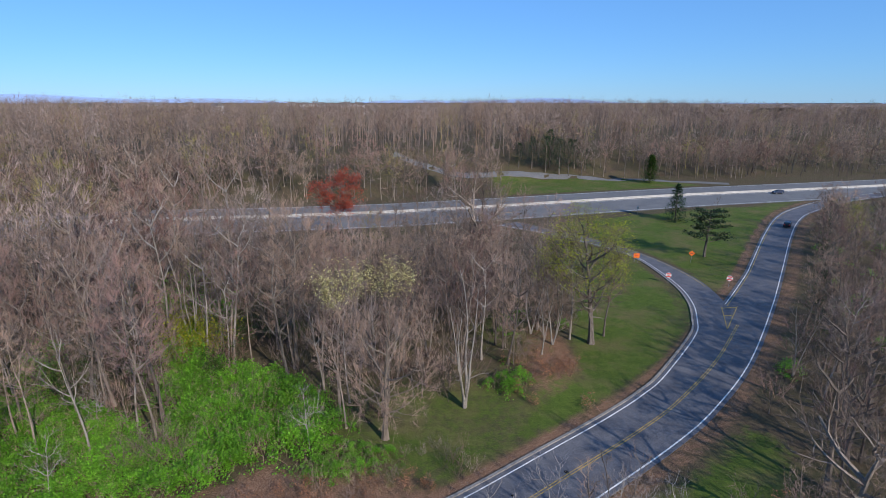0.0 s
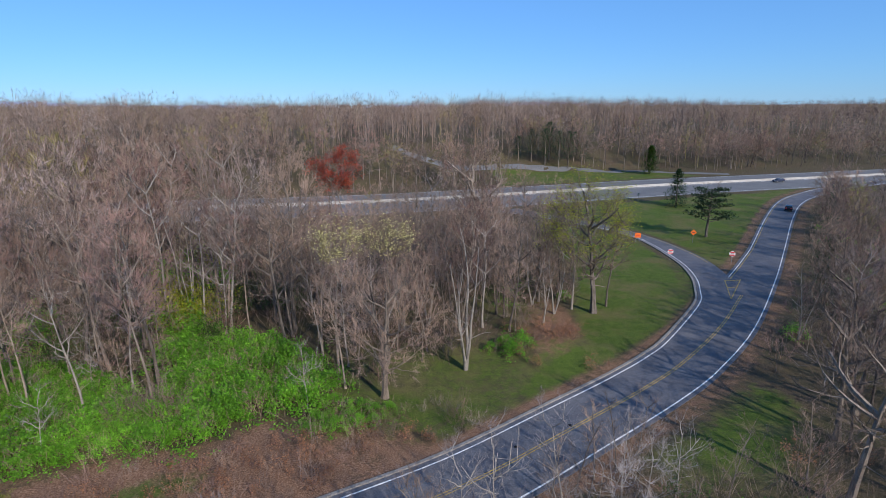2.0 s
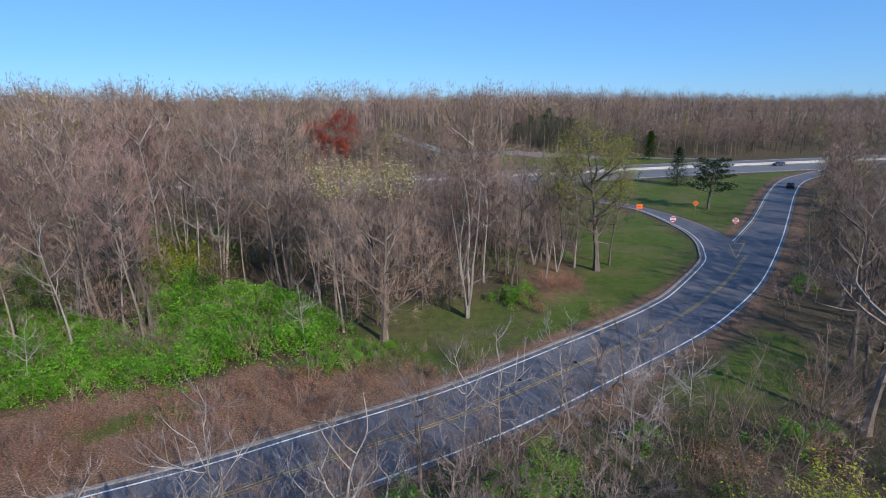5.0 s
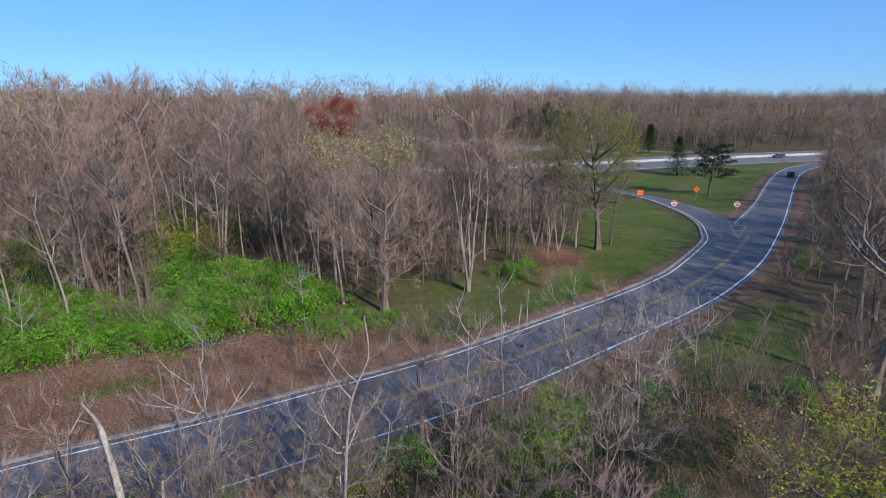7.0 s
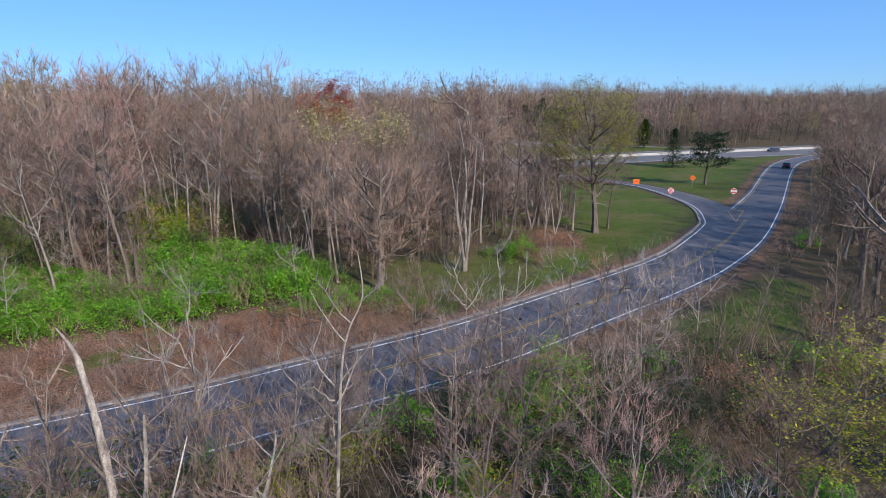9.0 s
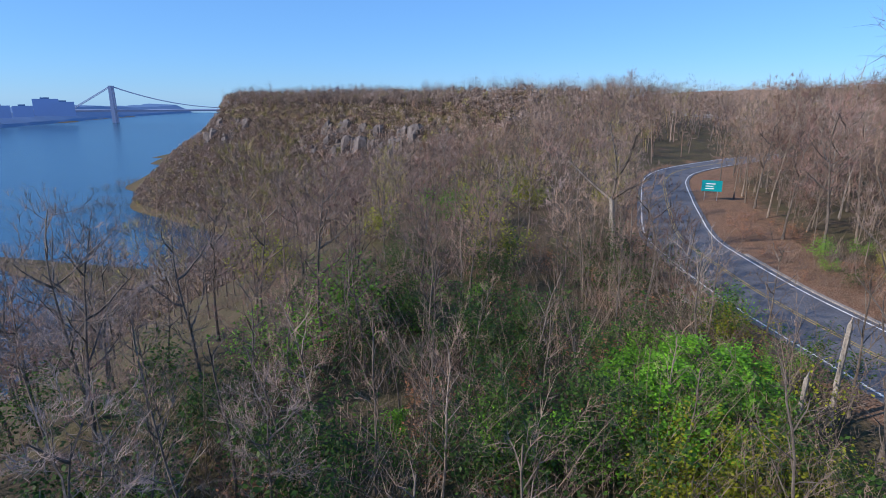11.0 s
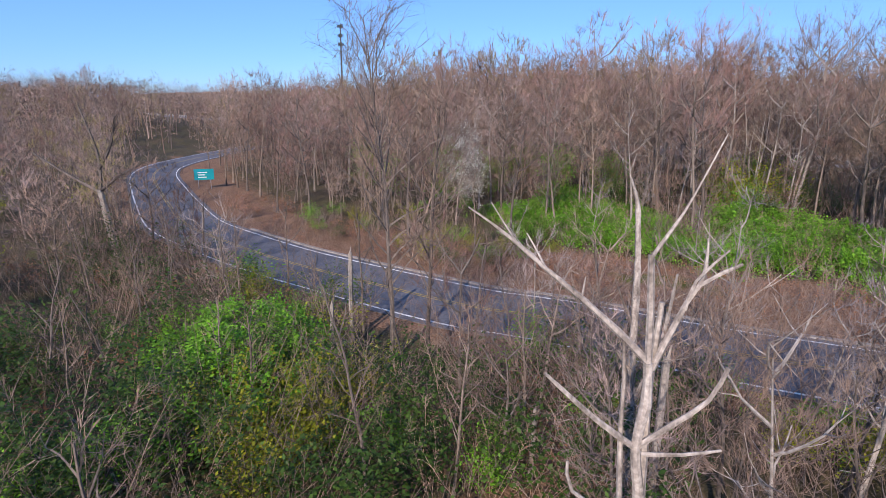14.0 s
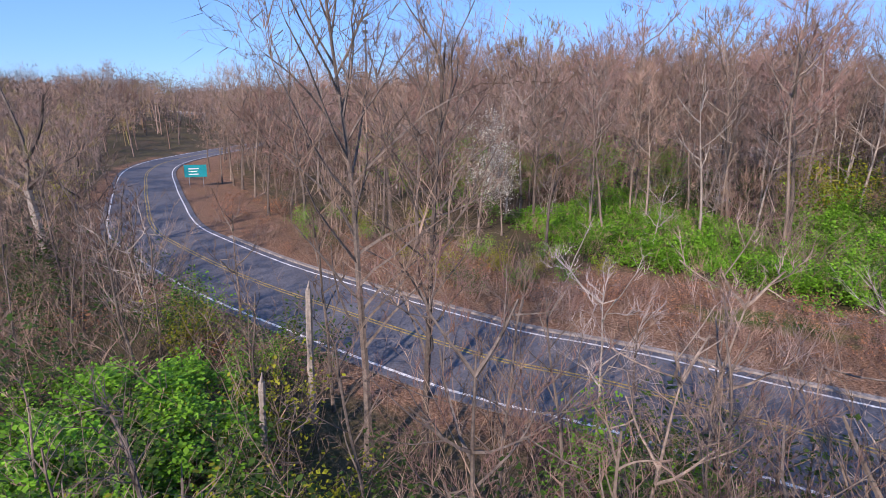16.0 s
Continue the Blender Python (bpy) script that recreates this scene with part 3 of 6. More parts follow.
tagged(part("barrier", g, CONCRETE), "long pale concrete barrier between the two carriageways", "barrier", kind="structure")


def kerb_run(name, line, off, width, z):
    """A raised kerb with a bevelled lip along a line, on its left side."""
    g = Geo()
    prof = [(off, -0.2), (off, z - 0.03), (off + 0.03, z), (off + width, z), (off + width + 0.02, -0.2)]
    runs = [shifted(line, o) for o, _ in prof]
    n = len(prof)
    for i in range(len(line)):
        g.v += [Vector((r[i].x, r[i].y, h)) for r, (_, h) in zip(runs, prof)]
    for i in range(len(line) - 1):
        for k in range(n - 1):
            q = i * n + k
            g.f.append((q, q + n, q + n + 1, q + 1))
    return tagged(part(name, g, KERB), "low pale stone kerb along the road edge", "kerb", kind="structure")


first_kerb = next(i for i, p in enumerate(main_l) if p.x > -62)
kerb_run("kerb", main_l[first_kerb:fork_l - 2], 0.46, 0.34, 0.15)
kerb_run("kerb", ramp_l, 0.46, 0.34, 0.151)


# ---- growing things ----
UP = Vector((0, 0, 1))


def around(rng, d, spread):
    """A way near d, turned off by about spread degrees."""
    a = d.cross(Vector((rng.uniform(-1, 1), rng.uniform(-1, 1), rng.uniform(-1, 1))))
    if a.length < 1e-3:
        a = Vector((1, 0, 0))
    return (Matrix.Rotation(radians(spread), 3, a.normalized()) @ d).normalized()


def bough(rng, p, d, length, segs, wobble, rise):
    pts = [p.copy()]
    for _ in range(segs):
        d = (around(rng, d, rng.uniform(0, wobble)) + UP * rise).normalized()
        p = p + d * length / segs
        pts.append(p.copy())
    return pts


def taper(r0, r1, n):
    return [r0 + (r1 - r0) * (i / (n - 1)) ** 0.85 for i in range(n)]


def bare_tree(seed, h=18.0, spread=4.5, radius=0.22, first=0.4, limbs=14, subs=5, twigs=7, twig_w=0.016, wobble=9, stems=1, steep=0.38, lean=0.0, droop=0.02):
    """Trunk and limbs in one mesh, branches and twigs in another."""
    rng = random.Random(seed)
    wood, crown = Geo(), Geo()
    tips = []
    for s in range(stems):
        turn = rng.uniform(0, 6.28)
        d0 = Vector((math.cos(turn), math.sin(turn), 0)) * (0.05 + (0.22 if stems > 1 else 0) + lean) + UP
        hs = h * (1 if s == 0 else rng.uniform(0.7, 0.95))
        rs = radius * (1 if s == 0 else rng.uniform(0.6, 0.9))
        trunk = bough(rng, Vector((0, 0, -0.25)), d0.normalized(), hs * 0.86, 9, wobble, 0.16)
        rad = taper(rs, 0.03, 10)
        rad[0] *= 1.5
        wood.tube(trunk, rad, 6)
        tips.append(trunk[-1])
        n = max(3, limbs // stems)
        for i in range(n):
            k = first + (0.97 - first) * (i + rng.random()) / n
            j = min(8, int(k * 9))
            p = trunk[j].lerp(trunk[j + 1], k * 9 - j)
            az = i * 2.4 + turn + rng.uniform(-0.5, 0.5)
            up = steep + (0.35 * k + 1.1 * k ** 4) * rng.uniform(0.6, 1.3)
            d = Vector((math.cos(az), math.sin(az), up)).normalized()
            rank = (k - first) / (1 - first)
            length = spread * (0.95 + 0.35 * rank - 0.75 * rank * rank) * rng.uniform(0.7, 1.15) * (1 if stems == 1 else 0.7)
            line = bough(rng, p, d, length, 5, 17, droop)
            r = max(0.028, rs * 0.42 * (1.15 - k * 0.7))
            wood.tube(line[:5], taper(r, 0.02, 5), 3)
            crown.sliver(line[4], line[5], 0.02)
            for q in range(subs):
                m = rng.uniform(0.25, 1.0)
                jj = min(4, int(m * 5))
                p2 = line[jj].lerp(line[jj + 1], m * 5 - jj)
                d2 = (around(rng, (line[jj + 1] - line[jj]).normalized(), rng.uniform(25, 65)) + UP * 0.12).normalized()
                l2 = length * rng.uniform(0.3, 0.55)
                sub = bough(rng, p2, d2, l2, 2, 18, 0.08)
                crown.sliver(sub[0], sub[1].lerp(sub[2], 0.3), max(0.018, r * 0.35))
                crown.sliver(sub[1], sub[2], max(0.013, r * 0.22))
                for w in range(twigs):
                    m2 = rng.random()
                    p3 = sub[0].lerp(sub[1], m2 * 2) if m2 < 0.5 else sub[1].lerp(sub[2], m2 * 2 - 1)
                    d3 = around(rng, (d2 + UP * 0.12).normalized(), rng.uniform(15, 75))
                    l3 = rng.uniform(0.45, 1.25) * (0.45 + spread * 0.11)
                    q3 = p3 + d3 * l3
                    crown.sliver(p3, q3, twig_w * rng.uniform(0.7, 1.3))
                    tips.append(q3)
                    if rng.random() < 0.75:
                        m3 = rng.uniform(0.3, 0.8)
                        crown.sliver(p3.lerp(q3, m3), p3.lerp(q3, m3) + around(rng, d3, 40) * l3 * 0.55, twig_w * 0.7)
    return wood, crown, tips


def clusters(nr, pts, k):
    """Group points round k centres."""
    c = pts[nr.choice(len(pts), min(k, len(pts)), replace=False)].copy()
    for _ in range(4):
        lab = ((pts[:, None] - c[None]) ** 2).sum(2).argmin(1)
        for j in range(len(c)):
            if (lab == j).any():
                c[j] = pts[lab == j].mean(0)
    return [pts[lab == j] for j in range(len(c)) if (lab == j).any()]


def arc(rng, a, b, sag, n, stray):
    """A bough that leaves outwards and then turns up."""
    ctrl = a.lerp(b, 0.5) + Vector((rng.gauss(0, stray), rng.gauss(0, stray), -sag * (b - a).length))
    out = []
    for i in range(n):
        t = i / (n - 1)
        out.append(a.lerp(ctrl, t).lerp(ctrl.lerp(b, t), t) + Vector((rng.gauss(0, stray), rng.gauss(0, stray), rng.gauss(0, stray))) * (0.35 if 0 < i < n - 1 else 0))
    return out


def on(line, t):
    j = min(len(line) - 2, int(t * (len(line) - 1)))
    return line[j].lerp(line[j + 1], t * (len(line) - 1) - j)


def dome_tree(seed, h, r, base=0.42, radius=0.19, leaders=6, subs=4, terms=5, twigs=12, twig_w=0.013, twig_l=1.0, fork=0.3, lean=0.05, stubs=4, fine=0.6, limb=0.5):
    """A tree whose limbs divide three times and end in a rounded crown of fine upswept twigs."""
    rng, nr = random.Random(seed), np.random.RandomState(seed)
    wood, crown, tips = Geo(), Geo(), []
    turn = rng.uniform(0, 6.28)
    d0 = (UP + Vector((math.cos(turn), math.sin(turn), 0)) * lean).normalized()
    trunk = bough(rng, Vector((0, 0, -0.3)), d0, h * 0.76, 8, 6, 0.06)
    rad = [radius * (1 - 0.82 * (i / 8) ** 0.9) for i in range(9)]
    rad[0] *= 1.4
    wood.tube(trunk, rad, 7)
    n = leaders * subs * terms
    d = nr.normal(size=(n, 3))
    d /= np.linalg.norm(d, axis=1)[:, None]
    q = nr.uniform(0.12, 1, n) ** 0.42
    az = np.arctan2(d[:, 1], d[:, 0])
    lump = 1 + 0.16 * np.sin(2 * az + turn) + 0.1 * np.sin(5 * az + 2 * turn)
    top = trunk[-1]
    pts = np.c_[d[:, 0] * q * r * lump + top.x * 0.8, d[:, 1] * q * r * lump + top.y * 0.8, h * (1 + base) / 2 + d[:, 2] * q * h * (1 - base) / 2 * (0.9 + 0.1 * lump)]
    heart = Vector((top.x * 0.5, top.y * 0.5, h * (base * 0.75 + 0.08)))
    for group in clusters(nr, pts, leaders):
        c = Vector(group.mean(0))
        z0 = min(h * 0.7, max(h * fork, c.z - 0.5 * math.hypot(c.x - top.x, c.y - top.y) - 0.07 * h))
        start = on(trunk, min(0.98, (z0 + 0.3) / (trunk[-1].z + 0.3)))
        lead = arc(rng, start, start.lerp(c, 0.92), 0.14, 5, 0.03 * r)
        r0 = max(0.035, radius * limb * rng.uniform(0.75, 1.15))
        wood.tube(lead, taper(r0, r0 * 0.4, 5), 4)
        for sub_group in clusters(nr, group, subs):
            c2 = Vector(sub_group.mean(0))
            s0 = on(lead, rng.uniform(0.4, 1.0))
            sub = arc(rng, s0, s0.lerp(c2, 0.9), 0.1, 4, 0.02 * r)
            wood.tube(sub, taper(max(0.022, r0 * 0.42), 0.016, 4), 3)
            for p in sub_group:
                end = Vector(p)
                t0 = on(sub, rng.uniform(0.35, 1.0))
                way = end - heart
                way.normalize()
                twig = arc(rng, t0, end, 0.08, 3, 0.06)
                crown.sliver(twig[0], twig[1].lerp(twig[2], 0.3), max(0.017, r0 * 0.16), way)
                crown.sliver(twig[1], twig[2], max(0.013, r0 * 0.11))
                run = (twig[2] - twig[1]).normalized()
                for k in range(twigs):
                    a = on(twig, rng.uniform(0.25, 1.0))
                    e = (run * 0.5 + way * 0.5 + UP * 0.12 + Vector((rng.gauss(0, 0.55), rng.gauss(0, 0.55), rng.gauss(0, 0.45)))).normalized()
                    length = twig_l * rng.uniform(0.45, 1.15)
                    b = a + e * length
                    crown.sliver(a, b, twig_w * rng.uniform(0.7, 1.3), way if k % 2 else None)
                    tips.append(b)
                    if rng.random() < fine:
                        m = a.lerp(b, rng.uniform(0.3, 0.7))
                        crown.sliver(m, m + around(rng, e, rng.uniform(20, 45)) * length * 0.5, twig_w * 0.75)
    for _ in range(stubs):
        a = on(trunk, rng.uniform(0.25, 0.6))
        g = rng.uniform(0, 6.28)
        line = bough(rng, a, Vector((math.cos(g), math.sin(g), rng.uniform(-0.1, 0.5))).normalized(), rng.uniform(0.25, 0.5) * r, 3, 20, 0.02)
        wood.tube(line, taper(radius * 0.2, 0.012, 4), 3)
        for k in range(5):
            p = on(line, rng.uniform(0.3, 1))
            crown.sliver(p, p + around(rng, (line[-1] - line[0]).normalized(), rng.uniform(20, 60)) * twig_l * 0.8, twig_w)
    return wood, crown, tips


def leafage(seed, spots, count, size, jitter=0.5, flat=0.3):
    """Many small leaves strewn about the given spots."""
    rng = random.Random(seed)
    g = Geo()
    for _ in range(count):
        p = rng.choice(spots) + Vector((rng.gauss(0, jitter), rng.gauss(0, jitter), rng.gauss(0, jitter * 0.8)))
        d = Vector((rng.uniform(-1, 1), rng.uniform(-1, 1), rng.uniform(-flat, flat * 1.2))).normalized()
        s = d.cross(Vector((rng.uniform(-0.6, 0.6), rng.uniform(-0.6, 0.6), 1))).normalized()
        k = size * rng.uniform(0.6, 1.3)
        g.leaf(p, d, s, k, k * 0.62)
    return g


KINDS = {}
REGION = random.Random(77)


def kind_of(key, name, label, category, parts):
    """parts: (part name, mesh, part label)"""
    KINDS.setdefault(key, []).append((name, label, category, parts))


TREE_XY = []


def plant(key, x, y, size=1.0, turn=None, pick=None, label="", group="", z=None):
    rng = random.Random(int(x * 131 + y * 977))
    name, lab, cat, parts = KINDS[key][pick if pick is not None else rng.randrange(len(KINDS[key]))]
    t = thing(name, label or lab, cat, group, at=(x, y, ground_at(x, y) if z is None else z), turn=rng.uniform(0, 360) if turn is None else turn, size=size)
    for pname, me, plab in parts:
        part(pname, me, None, t, plab)
    TREE_XY.append((x, y, key))
    return t


JOINED = {}


def joined(wood, crown, wood_mat, crown_mat):
    """Trunk and twigs as one mesh with two materials, for the woods' far trees."""
    g = Geo()
    g.v = wood.v + crown.v
    g.f = wood.f + [tuple(k + len(wood.v) for k in f) for f in crown.f]
    me = g.data("woods", wood_mat)
    me.materials.append(crown_mat)
    flags = np.r_[np.zeros(len(wood.f), np.int32), np.ones(len(crown.f), np.int32)]
    me.polygons.foreach_set("material_index", flags)
    return me


def plant_wild(key, x, y, size):
    """One tree of the uncounted woods."""
    ob = new("woods", REGION.choice(JOINED[key]))
    ob.matrix_basis = pose(x, y, ground_at(x, y), 0, 0, REGION.uniform(0, 360)) @ Matrix.Scale(size, 4)
    tagged(ob, "bare brown woodland of tall leafless trees", "woods", kind="stuff")


for i in range(6):
    w, c, _ = dome_tree(700 + i, 19 + 0.6 * i, 4.6 + 0.3 * (i % 3), 0.3 + 0.04 * (i % 3), 0.17, 6, 3, 4, 10, 0.033, 1.35, stubs=3, fine=0.25)
    JOINED.setdefault("tall", []).append(joined(w, c, BARK, (TWIG, TWIG_GREY, TWIG_RED, TWIG, TWIG_GREY, TWIG_OLIVE)[i]))
    if i < 5:
        w, c, _ = dome_tree(720 + i, 19, 5.2 + 0.4 * (i % 2), 0.26, 0.2, 7, 3, 4, 10, 0.033, 1.35, stubs=3, fine=0.25)
        JOINED.setdefault("dark", []).append(joined(w, c, BARK_DARK, (TWIG, TWIG_RED, TWIG, TWIG_GREY, TWIG_RED)[i]))

for i in range(4):
    w, c, _ = dome_tree(760 + i, 7.5 + i, 2.6, 0.1, 0.07, 5, 3, 4, 8, 0.02, 0.9, fork=0.08, stubs=2, fine=0.2)
    JOINED.setdefault("under", []).append(joined(w, c, BARK, (TWIG, TWIG_RED, TWIG_DIM, TWIG_GREY)[i]))

TREE_LABELS = {
    "tall": "tall bare woodland tree with grey trunk and fine twigs",
    "slim": "slim bare young tree with upright grey branches",
    "spread": "broad bare oak with dark spreading limbs",
    "dark": "tall bare tree with dark trunk and brown twigs",
}
for i in range(7):
    w, c, _ = dome_tree(100 + i, 20 + 0.5 * i, 4.2 + 0.35 * (i % 3), 0.3 + 0.04 * (i % 4), 0.16 + 0.015 * (i % 3), 7, 4, 5, 13, 0.012, 1.0, fork=0.24, lean=0.06 + 0.03 * (i % 3), stubs=6)
    kind_of("tall", "bare_tree", TREE_LABELS["tall"], "tree", [("trunk", w.data("trunk", (BARK, BARK_PALE, BARK, BARK)[i % 4]), ""), ("crown", c.data("crown", (TWIG, TWIG_GREY, TWIG, TWIG_RED, TWIG_GREY, TWIG, TWIG_RED)[i]), "")])
for i in range(5):
    w, c, _ = dome_tree(140 + i, 20, 4.9 + 0.4 * (i % 3), 0.26 + 0.04 * (i % 2), 0.21, 8, 4, 5, 12, 0.012, 1.0, fork=0.2, stubs=5)
    kind_of("dark", "bare_tree", TREE_LABELS["dark"], "tree", [("trunk", w.data("trunk", BARK_DARK), ""), ("crown", c.data("crown", (TWIG, TWIG_RED, TWIG, TWIG_DIM, TWIG_GREY)[i]), "")])
for i in range(3):
    w, c, _ = bare_tree(180 + i, h=10, spread=2.0, radius=0.085, first=0.3, limbs=11, subs=3, twigs=5, twig_w=0.011, wobble=10, steep=1.0)
    kind_of("slim", "young_tree", TREE_LABELS["slim"], "tree", [("trunk", w.data("trunk", BARK if i < 1 else BARK_DARK), ""), ("crown", c.data("crown", TWIG_DIM if i else TWIG), "")])
w, c, t = dome_tree(220, 18, 7.6, 0.14, 0.4, 12, 5, 6, 13, 0.014, 1.1, fork=0.16, stubs=7, limb=0.34)
kind_of("spread", "oak_tree", TREE_LABELS["spread"], "tree", [("trunk", w.data("trunk", BARK), ""), ("crown", c.data("crown", TWIG), "")])
w, c, t = dome_tree(223, 18.3, 6.6, 0.22, 0.4, 13, 5, 6, 13, 0.016, 1.1, fork=0.16, stubs=6, limb=0.42)
lf = leafage(5, [p for p in t if p.z > 9], 12000, 0.19, 0.35)
kind_of("spread", "oak_tree", TREE_LABELS["spread"], "tree", [("trunk", w.data("trunk", BARK_DARK), ""), ("crown", c.data("crown", TWIG_DIM), ""), ("budding", lf.data("budding", LEAF_OLIVE), "yellow-green opening buds")])
w, c, t = dome_tree(229, 18, 6.2, 0.36, 0.4, 7, 4, 5, 10, 0.02, 1.2, fork=0.34, stubs=6, limb=0.55)
kind_of("spread", "oak_tree", TREE_LABELS["spread"], "tree", [("trunk", w.data("trunk", BARK), ""), ("crown", c.data("crown", TWIG_DIM), "")])
for i in range(5):
    w, c, _ = dome_tree(280 + i, 8.5 + 0.6 * i, 2.5 + 0.2 * (i % 3), 0.2 + 0.05 * (i % 3), 0.085 + 0.01 * (i % 2), 6, 3, 4, 8, 0.0075, 0.75, fork=0.16, lean=0.12, stubs=4, limb=0.55)
    kind_of("pale", "small_tree", ("small pale grey leafless tree with fine twigs", "small dark-limbed leafless tree with grey twigs")[i % 2], "tree", [("trunk", w.data("trunk", (BARK_PALE, BARK)[i % 2]), ""), ("crown", c.data("crown", (TWIG_PALE, TWIG_GREY)[i % 2]), "")])
w, c, _ = bare_tree(243, h=20, spread=5.0, radius=0.17, first=0.28, limbs=30, subs=8, twigs=9, twig_w=0.011, steep=0.8, wobble=5)
kind_of("roadside", "bare_tree", TREE_LABELS["dark"], "tree", [("trunk", w.data("trunk", BARK_DARK), ""), ("crown", c.data("crown", TWIG_DIM), "")])
w, c, _ = bare_tree(260, h=19, spread=4.5, radius=0.2, first=0.2, limbs=26, subs=5, twigs=7, twig_w=0.018, stems=4, steep=0.5)
kind_of("multi", "multi_stemmed_tree", "bare pale multi-stemmed tree rising from one base", "tree", [("trunk", w.data("trunk", BARK_PALE), ""), ("crown", c.data("crown", TWIG_GREY), "")])
for i in range(2):
    w, c, _ = bare_tree(270 + i, h=15, spread=4.2, radius=0.16, first=0.25, limbs=18, subs=4, twigs=6, twig_w=0.018, stems=2 + i, steep=0.5)
    kind_of("multi", "multi_stemmed_tree", "bare pale multi-stemmed tree rising from one base", "tree", [("trunk", w.data("trunk", BARK_PALE), ""), ("crown", c.data("crown", TWIG), "")])


def flowering(key, name, label, seed, mat, twig, count, size, h, r, base, radius, leaders=6, bark=BARK, part_name="blossom", spread=0.3):
    w, c, t = dome_tree(seed, h, r, base, radius, leaders, 4, 4, 9, 0.015, 0.9, fork=base * 0.7, stubs=3)
    low = h * (base * 0.9)
    kind_of(key, name, label, "tree", [("trunk", w.data("trunk", bark), ""), ("crown", c.data("crown", twig), ""), (part_name, leafage(seed, [p for p in t if p.z > low], count, size, spread).data(part_name, mat), "")])


flowering("red", "red_maple", "tall maple covered in red spring flowers", 301, LEAF_RED, TWIG_RED, 9000, 0.27, 22.5, 4.7, 0.6, 0.24)
flowering("cream", "flowering_tree", "tree with pale yellow blossom at the crown", 311, BLOSSOM_YELLOW, TWIG_OLIVE, 1500, 0.2, 18.5, 3.0, 0.72, 0.19)
flowering("white", "blossom_tree", "slender tree with white spring blossom", 321, BLOSSOM, TWIG_GREY, 4200, 0.19, 13, 2.5, 0.25, 0.14)
flowering("olive", "budding_maple", "maple with yellow-green young leaves", 331, LEAF_OLIVE, TWIG_OLIVE, 3000, 0.17, 12, 3.2, 0.3, 0.14, part_name="foliage")
flowering("greening", "greening_tree", "slim tree in fresh green leaf", 341, LEAF, TWIG_OLIVE, 2000, 0.2, 9, 2.4, 0.25, 0.09, part_name="foliage")


def brush(seed, h, mat, stems=16, twigs=14, spread=0.5, w0=0.022):
    """Thicket of thin bare stems."""
    rng = random.Random(seed)
    g, tips = Geo(), []
    for _ in range(stems):
        b = Vector((rng.gauss(0, spread), rng.gauss(0, spread), -0.1))
        d = (Vector((rng.uniform(-0.75, 0.75), rng.uniform(-0.75, 0.75), 1))).normalized()
        hs = h * rng.uniform(0.55, 1.1)
        line = bough(rng, b, d, hs, 4, 14, 0.02)
        g.tube(line, taper(w0, 0.006, 5), 3)
        for _ in range(twigs):
            k = rng.uniform(0.3, 1)
            j = min(3, int(k * 4))
            p = line[j].lerp(line[j + 1], k * 4 - j)
            q = p + around(rng, d, rng.uniform(20, 65)) * rng.uniform(0.25, 0.65) * (0.4 + h * 0.2)
            g.sliver(p, q, w0 * 0.5)
            tips.append(q)
            g.sliver(p.lerp(q, 0.5), p.lerp(q, 0.5) + around(rng, d, 50) * 0.35, w0 * 0.35)
    return g, tips


for i in range(3):
    g, t = brush(400 + i, 2.6 + 0.5 * i, TWIG_RED, stems=15, spread=0.6, w0=0.013)
    JOINED.setdefault("brush", []).append(g.data("thicket", (TWIG, TWIG_GREY, TWIG_RED)[i]))
    kind_of("brush", "bare_bush", "leafless brown thicket of thin stems", "bush", [("brushwood", g.data("brushwood", (TWIG_RED, TWIG_DIM, TWIG_DIM)[i]), "")])
for i in range(3):
    g, t = brush(420 + i, 5.5 + i, TWIG_GREY, stems=9, twigs=22, spread=0.35, w0=0.019)
    kind_of("sapling", "sapling_clump", "clump of thin bare saplings", "sapling", [("brushwood", g.data("brushwood", (TWIG_DIM, TWIG_DIM, TWIG_DIM)[i]), "")])
for i in range(4):
    rng = random.Random(450 + i)
    g, t = brush(450 + i, 1.9, TWIG, stems=12, twigs=10, spread=0.75, w0=0.013)
    spots = [Vector((rng.gauss(0, 0.9), rng.gauss(0, 0.9), 0)) for _ in range(34)]
    spots = [Vector((p.x, p.y, max(0.15, 1.7 - 0.62 * (p.x ** 2 + p.y ** 2)) * rng.uniform(0.55, 1.05))) for p in spots]
    lf = leafage(450 + i, spots, 1250, 0.165, 0.2, 0.45)
    kind_of("shrub", "green_shrub", "bright green leafy shrub in spring leaf", "shrub", [("brushwood", g.data("brushwood", TWIG), ""), ("foliage", lf.data("foliage", LEAF), "")])
for i in range(2):
    rng = random.Random(470 + i)
    g, t = brush(470 + i, 4.4, TWIG, stems=14, twigs=14, spread=0.8, w0=0.013)
    lf = leafage(470 + i, t, 1700, 0.21, 0.35, 0.5)
    kind_of("tall_shrub", "tall_shrub", "tall leafy green shrub among bare stems", "shrub", [("brushwood", g.data("brushwood", TWIG), ""), ("foliage", lf.data("foliage", LEAF if i == 0 else LEAF_OLIVE), "")])
g, t = brush(490, 4.0, TWIG, stems=13, twigs=12, spread=0.9, w0=0.013)
# shrub whose leaf colour carries the thicket's shade
kind_of("shade_shrub", "shade_toned_shrub", "dull green half-bare thicket shrub, shade painted into its leaves", "shrub", [("brushwood", g.data("brushwood", TWIG), ""), ("foliage", leafage(490, t, 1500, 0.2, 0.35, 0.4).data("foliage", LEAF_SHADE), "")])
